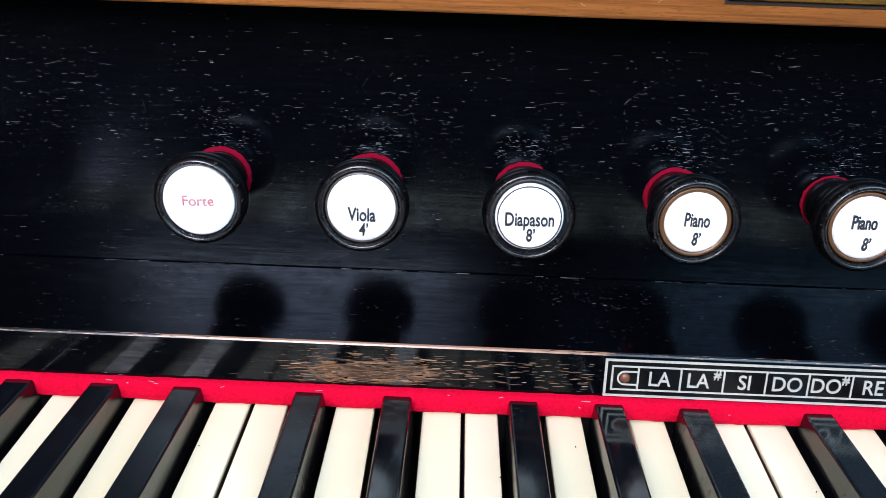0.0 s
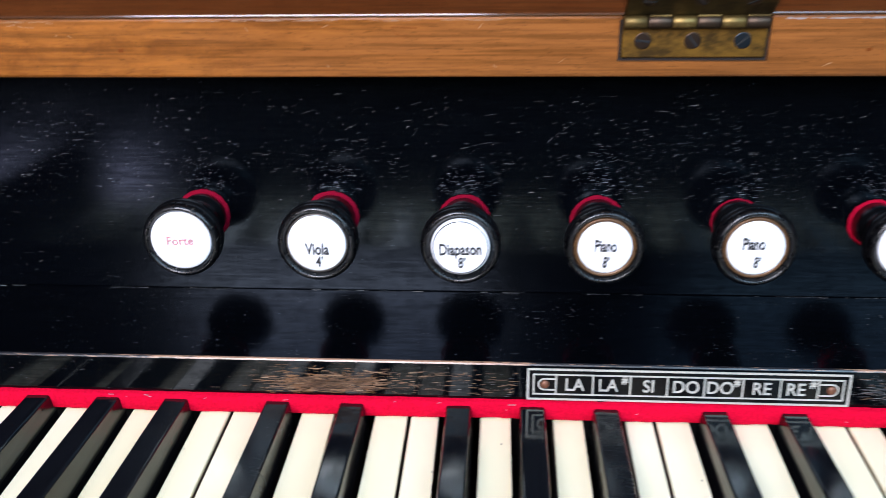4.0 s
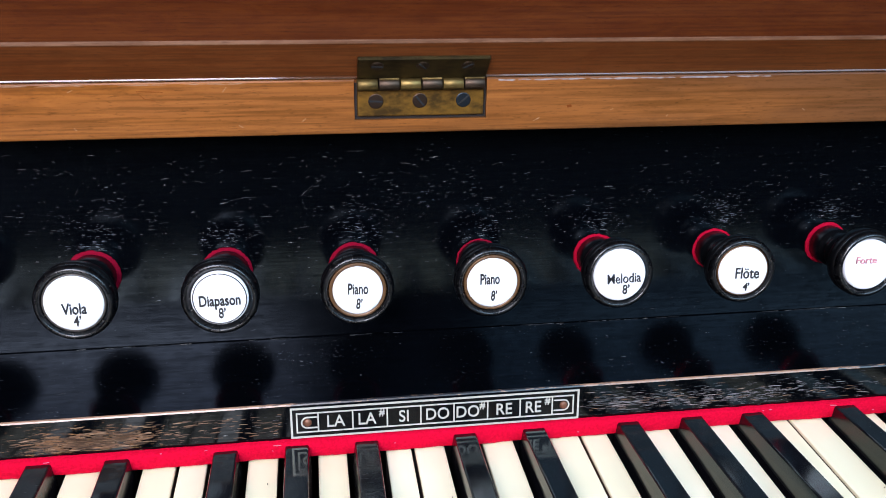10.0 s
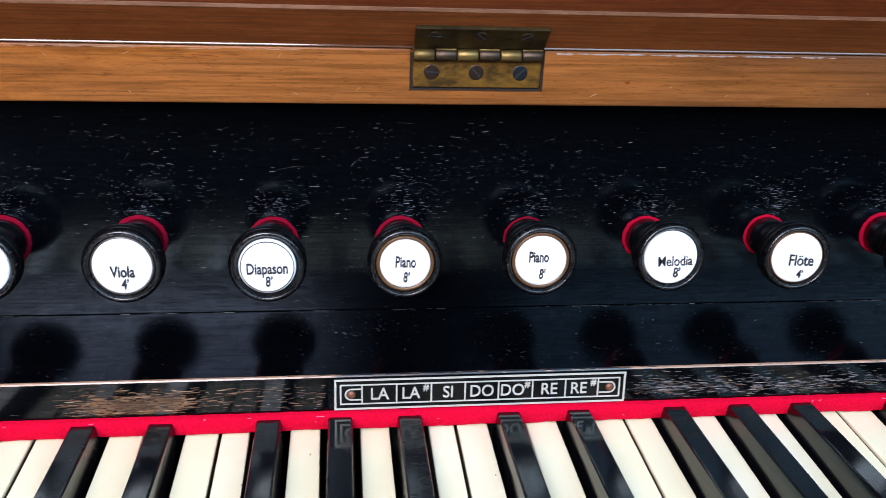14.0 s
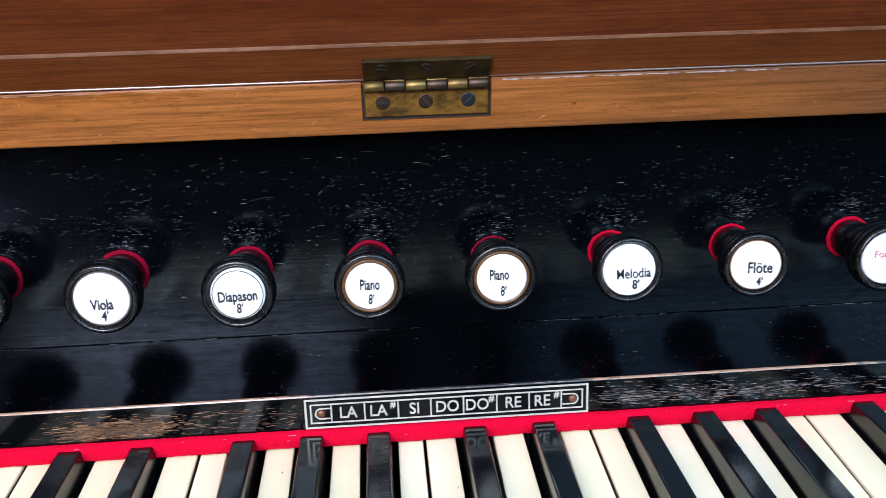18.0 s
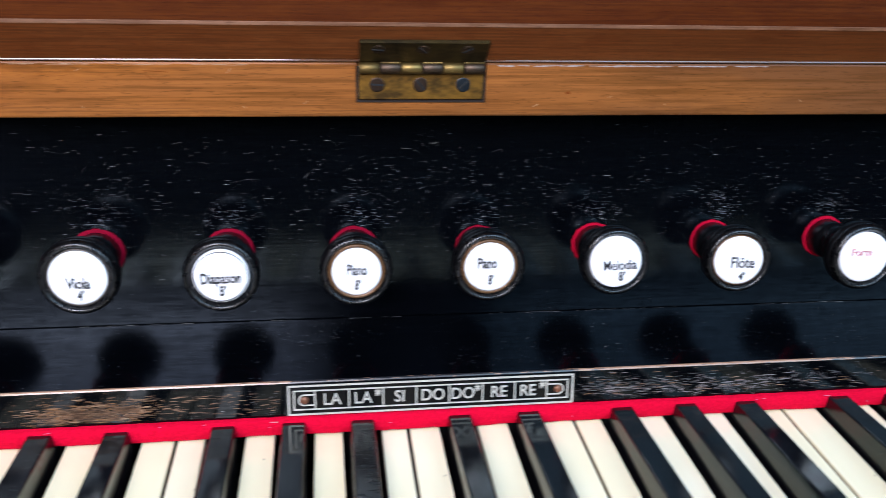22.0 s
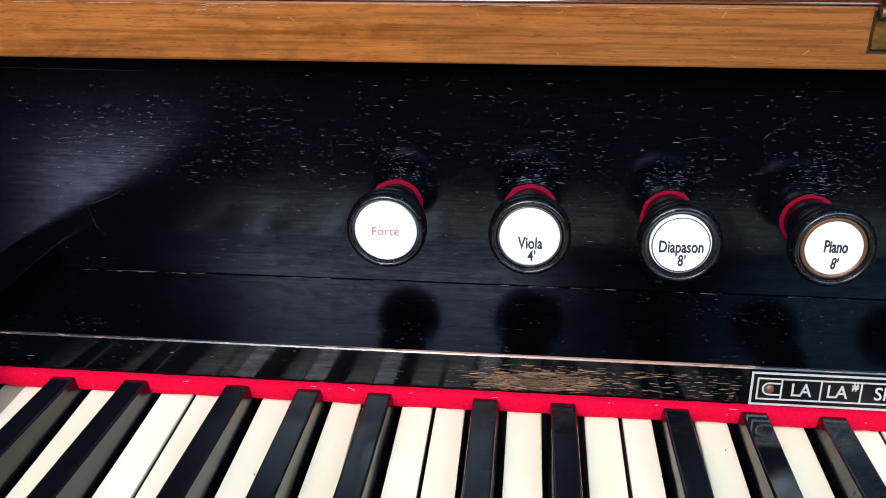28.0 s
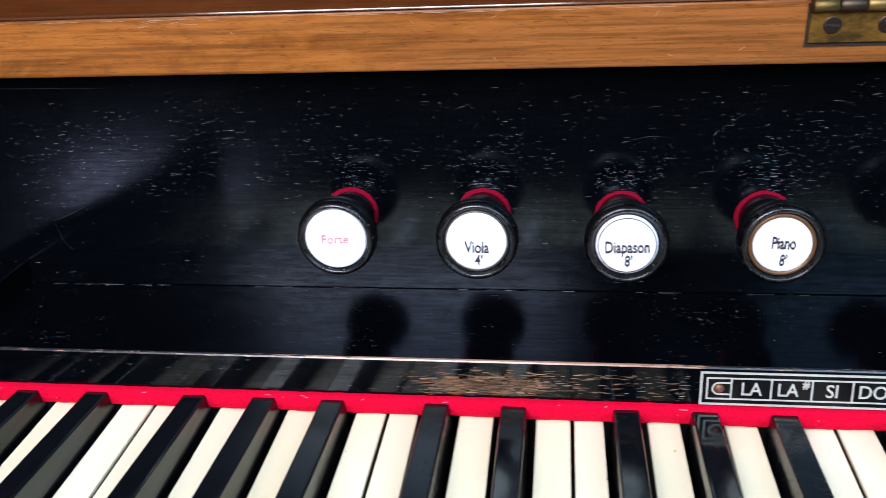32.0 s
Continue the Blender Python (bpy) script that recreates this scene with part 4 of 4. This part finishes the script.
def board_flecks():
    rnd = random.Random(9)
    foot, slope = -0.0020, 0.0020 / (LEDGE_Z - 0.0075)

    def on_board(x, z, out):
        return (x, foot + (z - 0.0070) * slope - out, z)

    tan, grey = [], []
    for i in range(430):
        x = rnd.gauss(-0.074, 0.011)
        tan.append((x, rnd.gauss(0.0137 + 0.02 * (x + 0.07), 0.0020), rnd.uniform(0.0015, 0.006), rnd.uniform(0.00016, 0.0005), rnd.gauss(0, 0.03)))
    for i in range(90):
        tan.append((rnd.uniform(-0.06, -0.004), rnd.choice((0.0125, 0.0155, 0.0185)) + rnd.gauss(0, 0.0009), rnd.uniform(0.0015, 0.005), rnd.uniform(0.0002, 0.00035), rnd.gauss(0, 0.04)))
    for i in range(260):
        x = 0.122 + abs(rnd.gauss(0, 0.062))
        (tan if rnd.random() < 0.3 else grey).append((x, rnd.gauss(0.0150, 0.0031), rnd.uniform(0.0015, 0.006), rnd.uniform(0.00014, 0.00031), rnd.gauss(0, 0.04)))
    for i in range(16):
        grey.append((rnd.uniform(-0.28, 0.0), rnd.uniform(0.0105, 0.0215), rnd.uniform(0.0008, 0.003), rnd.uniform(0.00015, 0.0003), rnd.gauss(0, 0.05)))
    keep = lambda some: [q for q in some if 0.0100 < q[1] < 0.0222 and not -0.001 < q[0] < 0.1185]  # noqa: E731
    flecks(keep(tan), on_board, M_FLECK_TAN, "streaks of bare wood on the name board")
    flecks(keep(grey), on_board, M_FLECK, "grey streaks of wear on the name board")


panel_flecks()
ledge_flecks()
board_flecks()


def seam_wear():
    """Pale flecks of bare wood where the panel meets the ledge, and spots on the ledge."""
    rnd = random.Random(21)
    b = bmesh.new()
    for i in range(230):
        x = rnd.uniform(X0 + 0.01, X1 - 0.02)
        if noise.noise((x * 22, 3, 1)) < -0.05:
            continue
        w, h = rnd.uniform(0.001, 0.006), rnd.uniform(0.00015, 0.00035)
        y = PANEL_Y - 0.0003 - abs(rnd.gauss(0, 0.0004))
        bmesh.ops.create_cube(b, size=1, matrix=Matrix.Translation((x, y, ledge_z(y) + 0.00003)) @ Matrix.Diagonal((w, h, 0.00008, 1)))
    for i in range(26):
        x, y = rnd.uniform(X0 + 0.02, X1 - 0.03), rnd.uniform(0.006, 0.048)
        bmesh.ops.create_cube(b, size=1, matrix=Matrix.Translation((x, y, ledge_z(y) + 0.00003)) @ Matrix.Rotation(rnd.uniform(-0.5, 0.5), 4, "Z") @ Matrix.Diagonal((rnd.uniform(0.0004, 0.0011), 0.0003, 0.00008, 1)))
    bmesh.ops.create_cube(b, size=1, matrix=Matrix.Translation((0.029, 0.0192, ledge_z(0.0192) + 0.00003)) @ Matrix.Diagonal((0.0007, 0.0007, 0.00008, 1)))
    ob = part("fleck", b, M_FLECK, CASE, "pale flecks of bare wood")
    ob.matrix_parent_inverse = Matrix.Translation((0, 0, -FLOOR_Z))
    tagged(ob, kind="stuff")


seam_wear()


def felt_lint():
    """Pale threads and dust caught on the red felt."""
    rnd = random.Random(31)
    b = bmesh.new()
    for i in range(22):
        x = rnd.uniform(X0 + 0.01, 0.33)
        z = 0.0083 + rnd.gauss(0, 0.0003) if rnd.random() < 0.6 else rnd.uniform(0.003, 0.008)
        ln = rnd.uniform(0.0004, 0.003 if z > 0.0078 else 0.0009)
        m = Matrix.Translation((x, -0.0048, z)) @ Matrix.Rotation(rnd.gauss(0, 0.12), 4, "Y") @ Matrix.Diagonal((ln, 0.0003, rnd.uniform(0.0001, 0.0002), 1))
        bmesh.ops.create_cube(b, size=1, matrix=m)
    tagged(part("lint", b, M_LINT, FELT, "pale threads and dust"), kind="stuff")


M_LINT = material("pale_lint", (0.50, 0.20, 0.22), 0.9)
felt_lint()


def key_specks(kb):
    """Tiny dark specks on the white keys."""
    rnd = random.Random(17)
    for i in range(11):
        x, y = C_LEFT + (rnd.randint(1, 26) + rnd.uniform(0.4, 0.6)) * PITCH, rnd.uniform(-0.055, -0.012)
        r = rnd.uniform(0.00010, 0.00022)
        b = lathe([(0.0, -0.0004), (r, -0.0004), (r, 0.0001), (r * 0.6, 0.00025), (0.0, 0.0003)], 8)
        bmesh.ops.translate(b, vec=(x, y, 0.0002), verts=b.verts)
        part("speck", b, M_KEYWOOD, kb).matrix_parent_inverse = Matrix.Translation((0, 0, 0.031))


key_specks(KEYBOARD)
